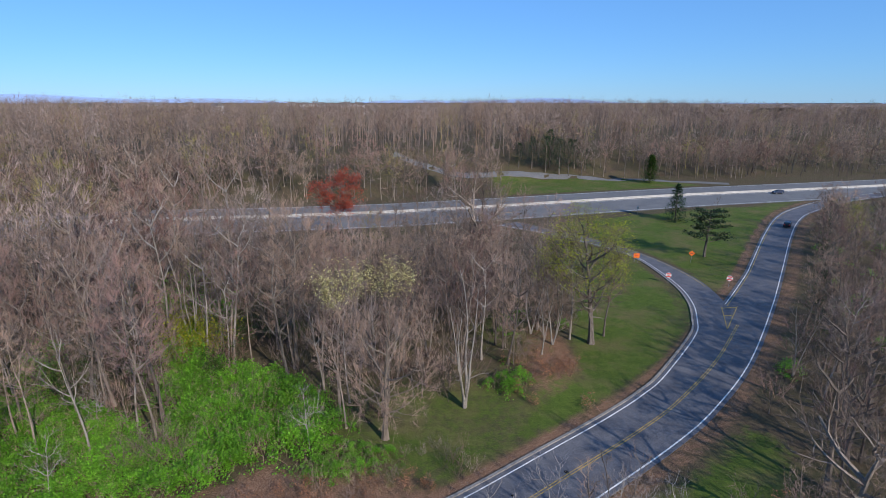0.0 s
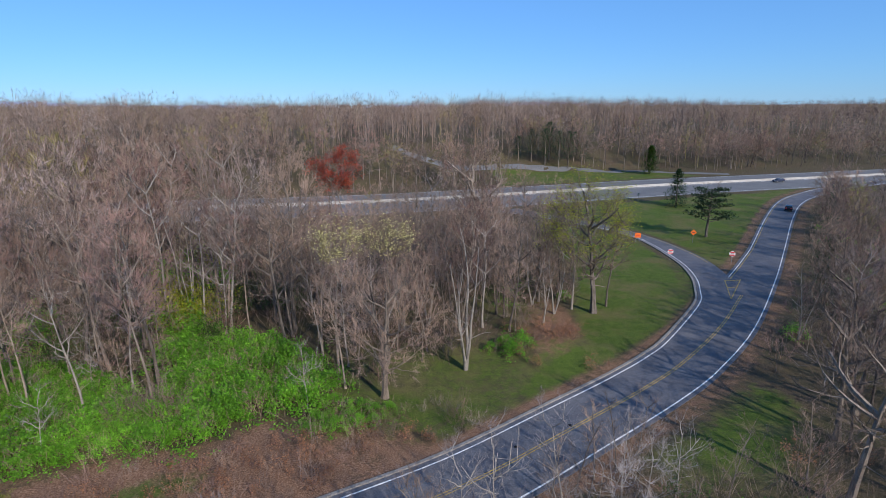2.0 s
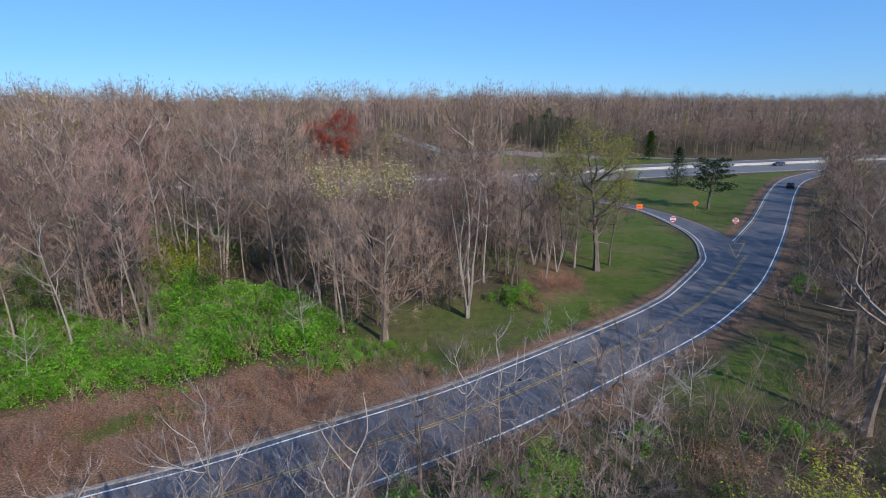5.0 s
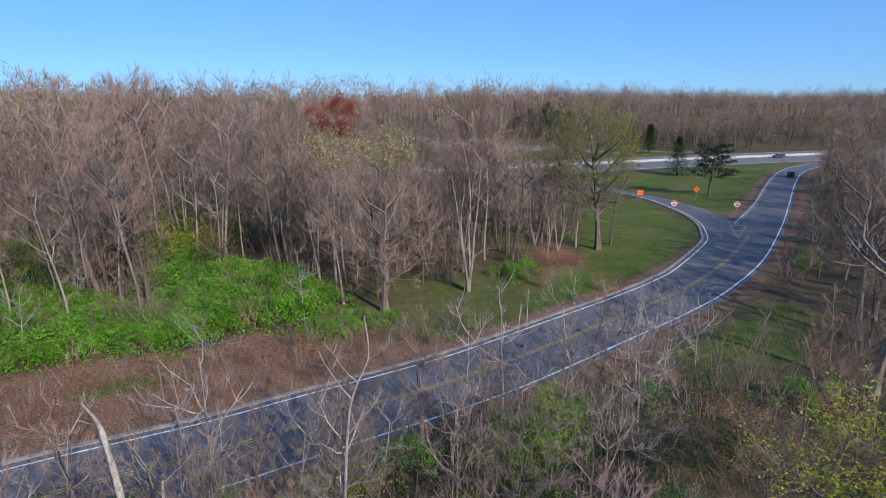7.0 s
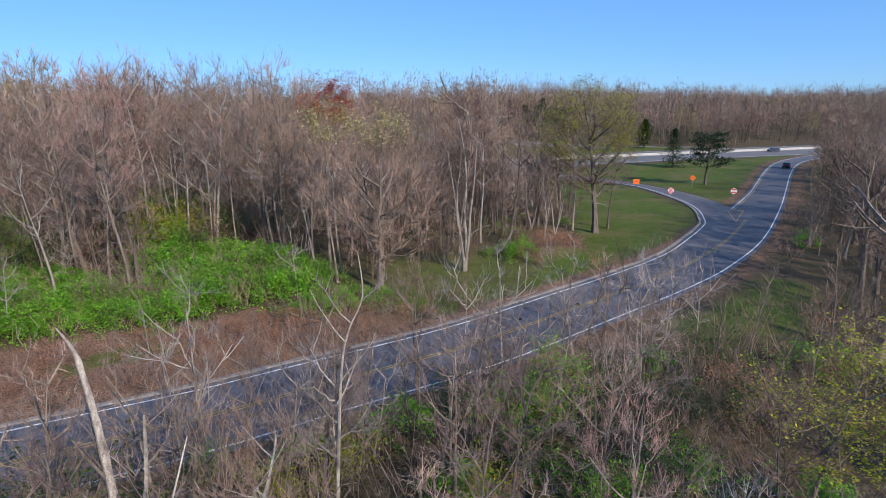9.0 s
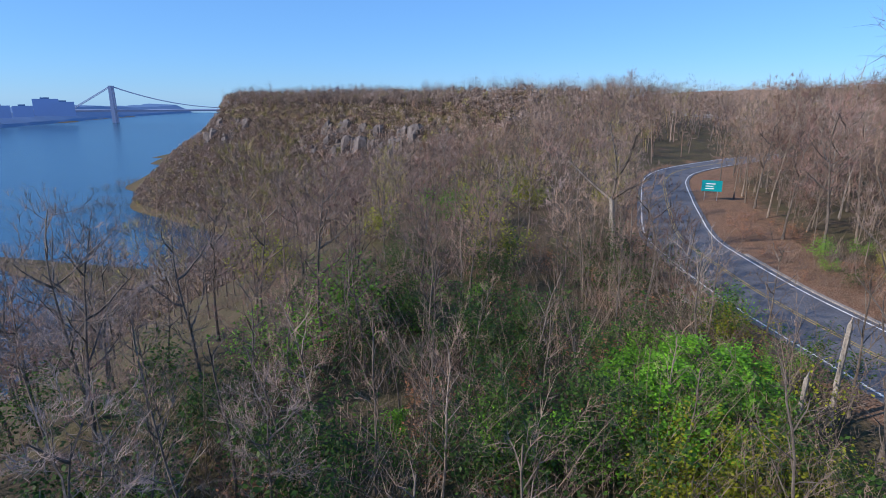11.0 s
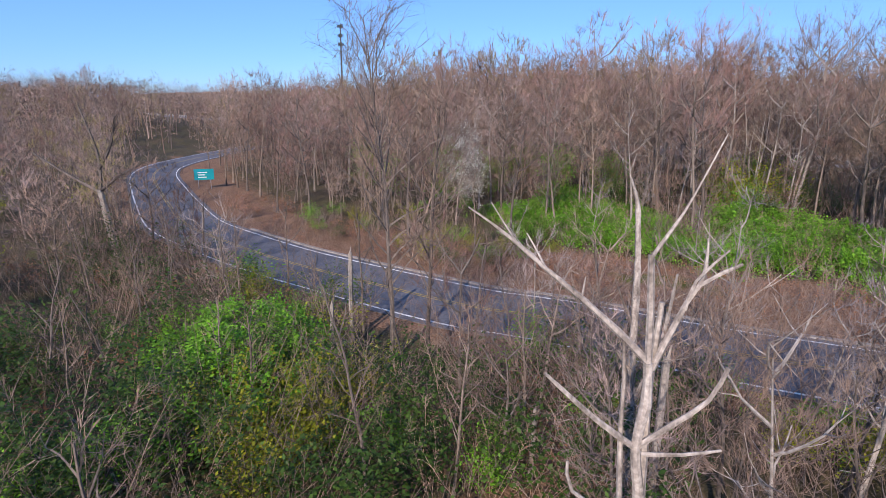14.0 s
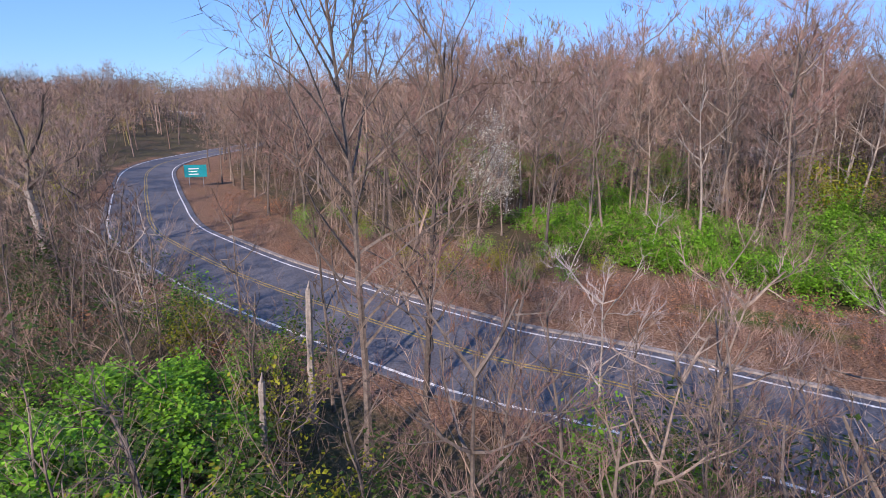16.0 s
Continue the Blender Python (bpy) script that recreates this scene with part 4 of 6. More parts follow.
for i in range(2):
    rng = random.Random(495 + i)
    g, t = brush(495 + i, 1.6, TWIG, stems=10, twigs=8, spread=0.6, w0=0.013)
    spots = []
    for _ in range(60):
        d = Vector((rng.gauss(0, 1), rng.gauss(0, 1), abs(rng.gauss(0.3, 0.8)))).normalized()
        spots.append(Vector((d.x * 1.1, d.y * 1.1, 0.35 + d.z * 1.25)) * rng.uniform(0.75, 1.0))
    kind_of("dome_shrub", "green_shrub", "large rounded bright green leafy shrub", "shrub", [("brushwood", g.data("brushwood", TWIG), ""), ("foliage", leafage(495 + i, spots, 4000, 0.085, 0.11, 0.35).data("foliage", LEAF), "")])
for i in range(2):
    g, t = brush(480 + i, 1.8, TWIG_RED, stems=12, twigs=8, spread=0.5, w0=0.013)
    lf = leafage(480 + i, t, 260, 0.16, 0.15, 0.4)
    kind_of("rusty", "rusty_bush", "low bush with rust-brown dead leaves", "bush", [("brushwood", g.data("brushwood", TWIG_RED), ""), ("foliage", lf.data("foliage", LEAF_RUST), "")])


def conifer(seed, h, r, mat, bark, droop=-0.15, whorls=16, first=0.06, dense=16, leafsize=0.34, power=0.8):
    rng = random.Random(seed)
    wood, needles = Geo(), Geo()
    wood.tube([Vector((0, 0, -0.2)), Vector((0, 0, h * 0.5)), Vector((0, 0, h))], (h * 0.02, h * 0.012, 0.02), 6)
    for i in range(whorls):
        k = first + (0.98 - first) * i / (whorls - 1)
        for j in range(7):
            az = j * 0.9 + i * 0.7 + rng.uniform(-0.2, 0.2)
            length = r * (1 - k) ** power * rng.uniform(0.6, 1.15) + 0.2
            d = Vector((math.cos(az), math.sin(az), droop + 0.5 * k)).normalized()
            p = Vector((0, 0, h * k))
            q = p + d * length
            wood.sliver(p, q, 0.03)
            for n in range(dense):
                m = rng.uniform(0.2, 1.0)
                b = p.lerp(q, m) + Vector((rng.gauss(0, 0.12), rng.gauss(0, 0.12), rng.gauss(0, 0.1)))
                dd = around(rng, d, rng.uniform(10, 60))
                needles.leaf(b, dd, dd.cross(UP).normalized(), leafsize * rng.uniform(0.7, 1.3), leafsize * 0.4)
    return wood.data("trunk", bark), needles.data("foliage", mat)


wm, nm = conifer(501, 10.5, 4.8, LEAF_DARK, BARK_DARK, dense=26, leafsize=0.6, power=0.85)
kind_of("spruce", "spruce_tree", "small dark green spruce on the grass", "tree", [("trunk", wm, ""), ("foliage", nm, "")])
wm, nm = conifer(502, 11.5, 4.6, LEAF_SHADE, BARK_DARK, droop=0.3, first=0.05, power=0.5, dense=30, leafsize=0.8)
kind_of("cedar", "cedar_tree", "rounded mid-green conifer on the lawn", "tree", [("trunk", wm, ""), ("foliage", nm, "")])
for i in range(2):
    wm, nm = conifer(505 + i, 20, 8.2, LEAF_DARK if i else LEAF_PINE, BARK, droop=0.1, whorls=14, first=0.2, dense=18, leafsize=0.75, power=0.42)
    kind_of("pine", "pine_tree", "tall dark evergreen pine", "tree", [("trunk", wm, ""), ("foliage", nm, "")])


def flat_pine(seed):
    """A low pine with level tiers of boughs."""
    rng = random.Random(seed)
    wood, needles = Geo(), Geo()
    trunk = bough(rng, Vector((0, 0, -0.2)), UP, 8.6, 6, 6, 0.1)
    wood.tube(trunk, taper(0.28, 0.06, 7), 6)
    for i in range(24):
        k = 0.32 + 0.66 * i / 23
        j = min(5, int(k * 6))
        p = trunk[j].lerp(trunk[j + 1], k * 6 - j)
        az = i * 2.4
        length = 4.6 * (1.1 - 0.75 * k) * rng.uniform(0.7, 1.15) + 0.7
        d = Vector((math.cos(az), math.sin(az), 0.12)).normalized()
        line = bough(rng, p, d, length, 4, 12, 0.03)
        wood.tube(line, taper(0.075, 0.015, 5), 4)
        for n in range(110):
            m = rng.uniform(0.3, 1)
            jj = min(3, int(m * 4))
            b = line[jj].lerp(line[jj + 1], m * 4 - jj) + Vector((rng.gauss(0, 0.45), rng.gauss(0, 0.45), rng.gauss(0.08, 0.13)))
            dd = Vector((rng.uniform(-1, 1), rng.uniform(-1, 1), rng.uniform(0, 0.9))).normalized()
            needles.leaf(b, dd, dd.cross(Vector((0.3, 0.2, 1))).normalized(), 0.42, 0.22)
    kind_of("flatpine", "pine_tree", "low spreading pine with level tiers on the grass island", "tree", [("trunk", wood.data("trunk", BARK_DARK), ""), ("foliage", needles.data("foliage", LEAF_PINE), "")])


flat_pine(515)

# ---- single trees that can be told apart ----
plant("spread", -6.2, 53.2, 0.92, 40, 0, "broad bare oak with a pale stout trunk beside the verge")
plant("multi", 2.6, 59.8, 1.05, 10, 0)
plant("spread", 22.3, 77.7, 1.18, 80, 1, "big spreading oak with yellow-green buds on the lawn")
plant("dark", 25.0, 80.5, 0.8)
plant("cream", -11.8, 57.5, 1.0, 0)
plant("cream", -6.6, 61.0, 0.97, 120)
plant("red", -18.0, 106.0, 1.05, 30)
plant("flatpine", 61.0, 125.5, 1.35, 20)
plant("spruce", 70.5, 166.0, 1.05, 0)
plant("slim", 79.0, 160.0, 0.9)
plant("cedar", 91.5, 246.0, 1.0, 0)
for x, y, s, k in ((36, 266, 0.55, 1), (42, 265, 0.72, 0), (48, 262, 0.8, 1), (54, 260, 0.82, 0), (59, 263, 0.76, 1), (68, 268, 0.5, 0), (63, 269, 0.66, 1), (51, 268, 0.85, 1)):
    plant("pine", x, y, s, None, k)
plant("white", 3, 226, 0.95)
plant("white", -50.0, 37.0, 0.88, 30)
plant("white", -47.5, 37.8, 0.62, 200)
plant("dark", -56.0, 31.0, 1.0, 20, 1)
# big tree at the roadside by the last bend, and the tree the camera nears at the end
plant("roadside", -23.2, 15.0, 0.8, 200, 0, "slender bare dark-barked tree at the road edge")
plant("roadside", -24.2, 13.4, 0.97, 60, 0, "bare dark-barked tree beside the road edge")
plant("tall", -49, 97, 1.1)
plant("spread", -70, 126.6, 1.74, 15, 2, "tall dome-shaped bare tree above the woods")

# ---- the woods ----
SINGLE = [(x, y) for x, y, _ in TREE_XY]
PATH_XY = np.array([(x, y) for _, x, y, *_ in PATH])


BLOSSOM_VIEW = np.array([(-49, 37), (-30, 22)], float)


def clear_of(x, y, roads=5.5, ramp=4.5):
    a = np.array([x]), np.array([y])
    if near_line(*a, ROAD_PTS)[0] < roads or near_line(*a, RAMP_PTS)[0] < ramp or near_line(*a, HW_PTS)[0] < 23:
        return False
    return not any(bool(inside(x, y, poly)) for poly in (LAWN, ISLAND, MEDIAN_LAWN, RIGHT_LAWN))


def strew(n, box, keys, sizes, gap, rule=None, roads=5.5, wild=False):
    """Plant up to n things at random in a box, no two nearer than gap."""
    x0, y0, x1, y1 = box
    placed = []
    for _ in range(n * 6):
        if len(placed) >= n:
            break
        x, y = REGION.uniform(x0, x1), REGION.uniform(y0, y1)
        if rule is not None and not rule(x, y):
            continue
        if any((x - a) ** 2 + (y - b) ** 2 < gap * gap for a, b in placed):
            continue
        if not clear_of(x, y, roads):
            continue
        if any((x - a) ** 2 + (y - b) ** 2 < 9 for a, b in SINGLE) or near_line(np.array([x]), np.array([y]), BLOSSOM_VIEW)[0] < 4 and keys[0] in ("tall", "dark", "under"):
            continue
        placed.append((x, y))
        (plant_wild if wild else plant)(REGION.choice(keys), x, y, REGION.uniform(*sizes))


def left_of_road(x, y):
    """On the far side of the road from the start, measured to the left-hand edge."""
    i = int(np.argmin(np.hypot(ROAD_PTS[:, 0] - x, ROAD_PTS[:, 1] - y)))
    j = min(i + 1, len(ROAD_PTS) - 1)
    d = ROAD_PTS[j] - ROAD_PTS[j - 1]
    return d[0] * (y - ROAD_PTS[i][1]) - d[1] * (x - ROAD_PTS[i][0]) > 0


def road_gap(x, y):
    return float(near_line(np.array([x]), np.array([y]), ROAD_PTS)[0])


SHRUBS_A = [(-36, 67), (-23, 67), (-12.2, 58.4), (-11.5, 52), (-14.2, 50.6), (-18, 50.6), (-21.6, 48.4), (-23, 45.4), (-25.1, 46), (-29, 53)]
SHRUBS_B = [(-56, 62), (-40, 58), (-28.5, 49), (-26, 44), (-31.8, 42.9), (-34.3, 41.8), (-38, 40), (-50, 42)]
SHRUBS_C = [(-50, 100), (-43, 100), (-29, 67), (-35, 65)]
SHRUBS_D = [(-11.8, 52.1), (-4.7, 50.6), (-6.2, 47.6), (-13, 46.4)]


def in_hall(x, y):
    """Shrub hollow with few trees."""
    return inside(x, y, SHRUBS_A) or inside(x, y, SHRUBS_B) or inside(x, y, CLEARING)


def below_path(x, y):
    return not left_of_road(x, y) and float(np.min(np.hypot(PATH_XY[:, 0] - x, PATH_XY[:, 1] - y))) > 3.5


def back_tall(x, y):
    return left_of_road(x, y) and road_gap(x, y) > 19 and not in_hall(x, y) and (x < 6 or y > 66)


strew(70, (-62, 76, 20, 100), ["tall", "tall", "dark", "dark", "dark", "multi"], (0.72, 0.95), 4.8, back_tall)
strew(62, (-100, 50, -14, 84), ["tall", "dark", "tall", "dark", "multi"], (0.85, 1.15), 4.6, back_tall)
strew(52, (-14, 50, 22, 84), ["tall", "dark", "tall", "multi"], (0.68, 0.95), 4.0, back_tall)
strew(30, (2, 84, 24, 128), ["dark", "tall", "multi"], (0.6, 0.9), 4.2, back_tall)
for x, y in ((-29, 71), (-24, 75), (-33, 77), (-20, 70), (-38, 73)):
    plant("tall", x, y, REGION.uniform(1.12, 1.25))
plant("spread", 7, 98, 1.38, 50, 2, "tall round-crowned bare oak above the woods")
strew(66, (-112, 22, -40, 62), ["tall", "dark", "tall"], (0.64, 0.9), 4.4, lambda x, y: left_of_road(x, y) and road_gap(x, y) > 11)
def bank(x, y):
    """The slope beyond the parkway."""
    gap = float(near_line(np.array([x]), np.array([y]), HW_PTS)[0])
    return 21 < gap < 50 and y > 150 + 0.28 * x


strew(170, (-190, 150, 24, 245), ["tall", "dark", "tall"], (0.75, 1.15), 4.4, bank, wild=True)
strew(60, (30, 258, 150, 292), ["tall", "dark"], (0.7, 1.0), 4.4, None, wild=True)
strew(60, (125, 240, 260, 300), ["tall", "dark"], (0.7, 1.0), 4.8, lambda x, y: near_line(np.array([x]), np.array([y]), HW_PTS)[0] > 32, wild=True)
strew(90, (-70, 98, 14, 142), ["tall", "dark"], (0.36, 0.66), 4.6, back_tall, wild=True)
strew(100, (-125, 70, -48, 138), ["tall", "dark", "tall"], (1.05, 1.42), 5.0, lambda x, y: back_tall(x, y) and (y < 112 or x < -80), wild=True)
for x, y, s in ((-52, 104, 1.25), (-44, 99, 1.2), (-38, 96, 1.25), (-34, 92, 1.15), (-57, 110, 1.3), (12, 108, 1.0), (6, 112, 1.05), (-1, 106, 0.9)):
    plant("tall", x, y, s)
# roadside trees whose shadows fall across the road
for x, y, s in ((36.5, 45.5, 0.8), (46, 57.0, 0.8), (53.5, 69.0, 0.8), (31, 36.3, 0.95), (41, 49.5, 0.7), (60.5, 80, 0.72), (49.5, 62.5, 0.66)):
    plant("spread", x, y, s, None, 2, "bare spreading oak beside the road")
for x, y, s in ((97, 128, 0.85), (104, 139, 0.95), (110, 146, 0.9), (101, 133, 0.8), (112, 153, 0.85), (93.5, 121, 0.75)):
    plant("olive", x, y, s, None, None, "budding yellow-green tree at the edge of the woods")
for x, y, s in ((61.5, 86, 0.42), (66, 92, 0.3), (75, 106, 0.45), (81, 113, 0.32), (88.5, 125, 0.45), (97, 137, 0.4), (104, 148, 0.45), (56, 77, 0.26)):
    plant("pine", x, y, s, None, 1, "dark evergreen at the roadside edge of the woods")
for x, y, s in ((46, 45, 0.8), (44, 32, 0.76), (52, 56, 0.8)):
    plant("dark", x, y, s)
for x, y in ((62, 84), (67, 93.5), (73, 101), (79, 111), (86.5, 121), (92, 130), (99.5, 140), (106, 150), (111, 158)):
    plant("dark", x, y, REGION.uniform(0.68, 0.85))
strew(60, (46, 42, 120, 150), ["tall", "dark", "dark", "multi"], (0.62, 0.85), 4.8, lambda x, y: not left_of_road(x, y) and 8.5 < road_gap(x, y) < 26)
strew(130, (55, 42, 185, 195), ["tall", "dark", "dark"], (0.66, 0.92), 4.8, lambda x, y: not left_of_road(x, y) and road_gap(x, y) > 22, wild=True)
strew(40, (36, 18, 74, 84), ["dark", "tall", "dark"], (0.58, 0.8), 3.8, lambda x, y: not left_of_road(x, y) and road_gap(x, y) > 11 and not inside(x, y, RIGHT_LAWN))
strew(95, (-118, -28, -44, 9), ["tall", "dark", "dark"], (0.42, 0.6), 4.0, lambda x, y: not left_of_road(x, y), wild=True)
strew(30, (-46, -30, 6, -2), ["dark", "dark", "tall"], (0.38, 0.52), 3.8, lambda x, y: below_path(x, y) and y < -7)
strew(24, (-34, -40, 4, -15), ["dark"], (0.58, 0.74), 4.0, below_path)
strew(210, (-135, -128, 30, -26), ["dark", "tall"], (0.5, 0.75), 5.0, None, wild=True)


strew(120, (-54, -20, 34, 44), ["slim"], (0.6, 0.98), 2.2, below_path)
strew(200, (-56, -18, 38, 46), ["sapling"], (0.7, 1.2), 1.5, below_path)
strew(250, (-60, -18, 38, 46), ["brush", "brush", "brush", "rusty", "shrub"], (0.8, 1.35), 1.3, below_path)
strew(70, (-100, -40, 4, 4), ["brush", "tall_shrub", "brush"], (0.9, 1.4), 3.0, lambda x, y: below_path(x, y) and (y < -12 or x < -50))
strew(30, (-40, -4, 12, 24), ["tall_shrub"], (0.5, 0.8), 3.0, below_path)
strew(125, (-60, 14, 12, 52), ["brush"], (0.4, 0.85), 0.9, lambda x, y: left_of_road(x, y) and 6 < road_gap(x, y) < 16 and not inside(x, y, GRASS_PATCH), 6, True)
strew(24, (-64, 22, -34, 44), ["tall_shrub", "shade_shrub"], (0.35, 0.6), 2.4, lambda x, y: left_of_road(x, y) and 7 < road_gap(x, y) < 19)
strew(70, (-80, 10, 0, 48), ["rusty"], (0.5, 1.0), 1.4, lambda x, y: left_of_road(x, y) and 5.5 < road_gap(x, y) < 15)
strew(120, (-37, 44, -11, 68), ["shrub"], (1.1, 1.7), 1.35, lambda x, y: inside(x, y, SHRUBS_A))
strew(130, (-56, 39, -25, 62), ["shrub"], (0.9, 1.45), 1.25, lambda x, y: inside(x, y, SHRUBS_B))
strew(60, (-52, 64, -28, 101), ["shrub", "tall_shrub"], (1.1, 1.7), 1.8, lambda x, y: inside(x, y, SHRUBS_C))
strew(14, (-13, 46, -4, 53), ["shrub"], (0.5, 0.9), 1.3, lambda x, y: inside(x, y, SHRUBS_D))
for x, y, s in ((8.6, 62.5, 1.1), (9.8, 64.5, 1.2), (8.0, 65.0, 0.9)):
    plant("shrub", x, y, s)
# trunks that stand out at the edge of the shrubs
for x, y, s, k in ((-35.7, 49.6, 0.8, 1), (-44.7, 51.8, 0.8, 0), (-34.2, 55.6, 0.7, 1), (-32.3, 70.7, 0.85, 5), (-29.3, 70.0, 0.8, 1), (-25.9, 69.7, 0.82, 3), (-39, 58, 0.8, 4), (-20, 69, 0.8, 2), (-15, 64, 0.75, 1)):
    plant("tall", x, y, s, None, k)
strew(12, (-31.5, 46.5, -27, 52), ["sapling", "brush"], (0.8, 1.1), 1.0)
strew(24, (-70, 60, -20, 110), ["shrub", "shade_shrub"], (0.8, 1.2), 2.2, None)
strew(26, (-72, 34, -46, 66), ["shrub", "greening"], (0.7, 1.1), 2.2, lambda x, y: left_of_road(x, y) and road_gap(x, y) > 13)
strew(16, (5, 62, 20, 90), ["shrub", "brush"], (0.5, 0.9), 2.0, lambda x, y: left_of_road(x, y) and road_gap(x, y) > 16)
strew(130, (40, 30, 110, 160), ["brush", "brush", "shrub"], (0.8, 1.3), 2.4, lambda x, y: not left_of_road(x, y) and road_gap(x, y) > 7)
strew(14, (-6, 11, 12, 29), ["dark", "tall"], (0.40, 0.52), 3.4, below_path)
strew(9, (-18, 11, -5, 25), ["dark"], (0.34, 0.46), 3.6, below_path)
# unseen oaks added behind the last stand to throw shadows on the road
for x, y, s in ((13.0, -6.0, 1.15), (15.0, 1.0, 1.05)):
    plant("spread", x, y, s, None, 2, "unseen tall bare oak with stout limbs, added to shade the road")
plant("dark", -16.8, 12.4, 0.5, 70, 1)
strew(14, (9, 58, 18, 73), ["rusty"], (0.7, 1.2), 1.3, None)
strew(150, (-100, 52, 20, 100), ["brush"], (1.1, 2.0), 2.6, back_tall, wild=True)
strew(230, (-104, 54, 20, 118), ["under"], (0.7, 1.25), 3.2, back_tall, wild=True)
strew(90, (-120, 22, -52, 60), ["under"], (0.6, 1.1), 3.2, lambda x, y: left_of_road(x, y) and road_gap(x, y) > 13, wild=True)
strew(110, (36, 30, 125, 165), ["under"], (0.6, 1.0), 3.2, lambda x, y: not left_of_road(x, y) and road_gap(x, y) > 8 and not inside(x, y, RIGHT_LAWN), wild=True)
strew(40, (-160, 18, -95, 62), ["tall", "dark"], (0.6, 0.9), 4.2, lambda x, y: left_of_road(x, y) and road_gap(x, y) > 9, wild=True)
strew(40, (-160, -30, -92, 10), ["tall", "dark"], (0.5, 0.75), 4.0, lambda x, y: not left_of_road(x, y) and road_gap(x, y) > 7, wild=True)
strew(44, (-40, 8, 22, 44), ["pale"], (0.75, 1.1), 2.5, lambda x, y: below_path(x, y) and road_gap(x, y) < 13 and not (-36 < x < -16 and y < 15))
strew(12, (-12, 4, 28, 26), ["pale"], (0.7, 1.0), 3.4, lambda x, y: below_path(x, y) and road_gap(x, y) > 12)
strew(16, (-50, 43, -12, 62), ["sapling", "pale"], (0.55, 0.9), 2.6, lambda x, y: inside(x, y, SHRUBS_A) or inside(x, y, SHRUBS_B))
strew(60, (-250, -10, -150, 90), ["tall", "dark"], (0.6, 0.85), 4.6, lambda x, y: road_gap(x, y) > 8, wild=True)
strew(34, (-24, 2, -3, 24), ["sapling"], (0.75, 1.15), 1.6, below_path)
strew(24, (-24, 4, 4, 26), ["slim"], (0.55, 0.9), 2.4, below_path)
strew(40, (-78, -2, -40, 12), ["sapling", "slim"], (0.7, 1.0), 1.8, below_path)
plant("olive", 14.0, 18.6, 0.82)
plant("olive", 16.2, 16.6, 0.78)
plant("greening", 5.2, 25.5, 0.72)
for x, y, s in ((-22, 5.5, 2.2), (-25, 8.0, 2.3), (-28, 6.6, 2.5), (-25.2, 4.6, 2.4), (-29.5, 9.0, 2.0), (-31, 5.0, 2.1), (-22.5, 8.8, 1.6), (-28.5, 3.6, 2.0)):
    plant("dome_shrub", x, y, s)
for x, y, s in ((-19.4, 6.6, 0.85), (-20.4, 4.6, 0.8), (-21.0, 8.2, 0.7)):
    plant("tall_shrub", x, y, s, None, 1)
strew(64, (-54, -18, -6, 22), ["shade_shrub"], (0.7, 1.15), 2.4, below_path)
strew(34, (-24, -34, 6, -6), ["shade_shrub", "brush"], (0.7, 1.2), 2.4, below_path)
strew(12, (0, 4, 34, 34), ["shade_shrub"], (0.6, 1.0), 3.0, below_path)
plant("dome_shrub", 2.9, 27.3, 2.1, None, None, "rounded dark green leafy shrub beside the road")
plant("dome_shrub", 4.3, 28.0, 1.7, None, None, "rounded dark green leafy shrub beside the road")


# ---- far woods, too many to count ----
def patch_tree(g, rng, foot, ht, twigs, spray=1.0):
    """One tree of the far woods: stem, a few boughs and a rounded crown of upswept twigs."""
    top = foot + Vector((rng.gauss(0, 0.6), rng.gauss(0, 0.6), ht * 0.82))
    g.tube([foot, foot.lerp(top, 0.5), top], (0.15, 0.11, 0.04), 3)
    r = rng.uniform(3.2, 5.6) * (0.55 + ht / 38)
    c = foot + Vector((0, 0, ht * 0.64))
    for i in range(4):
        p = foot.lerp(top, rng.uniform(0.4, 0.7))
        az = rng.uniform(0, 6.28)
        g.sliver(p, p + Vector((math.cos(az) * r * 0.6, math.sin(az) * r * 0.6, rng.uniform(2.5, 5))), 0.08)
    for i in range(twigs):
        d = Vector((rng.gauss(0, 1), rng.gauss(0, 1), rng.gauss(0.25, 0.9))).normalized()
        q = rng.uniform(0.3, 1.0) ** 0.5
        p = c + Vector((d.x * r * q, d.y * r * q, d.z * ht * 0.35 * q))
        e = (d * 0.45 + UP * 0.3 + Vector((rng.gauss(0, 0.6), rng.gauss(0, 0.6), rng.gauss(0, 0.5)))).normalized()
        g.sliver(p - e * 0.9, p + e * rng.uniform(0.5, 0.9), rng.uniform(0.06, 0.13) * spray, d)


def toned(g, tone):
    me = g.data("woods", WOODS)
    at = me.attributes.new("tone", "FLOAT", "POINT")
    at.data.foreach_set("value", np.array(tone, np.float32))
    return me


def wood_patch(seed, side=46.0, trees=34, h=17.0, twigs=62):
    rng = random.Random(seed)
    g, tone = Geo(), []
    for _ in range(trees):
        foot = Vector((rng.uniform(-side / 2, side / 2), rng.uniform(-side / 2, side / 2), -0.5))
        patch_tree(g, rng, foot, h * rng.uniform(0.62, 1.18), twigs)
        tone += [rng.random() ** 1.15] * (len(g.v) - len(tone))
    return toned(g, tone)


def steepness(x, y, d=9.0):
    sx = terrain(x + d, y) - terrain(x - d, y)
    sy = terrain(x, y + d) - terrain(x, y - d)
    return np.hypot(sx, sy) / (2 * d)


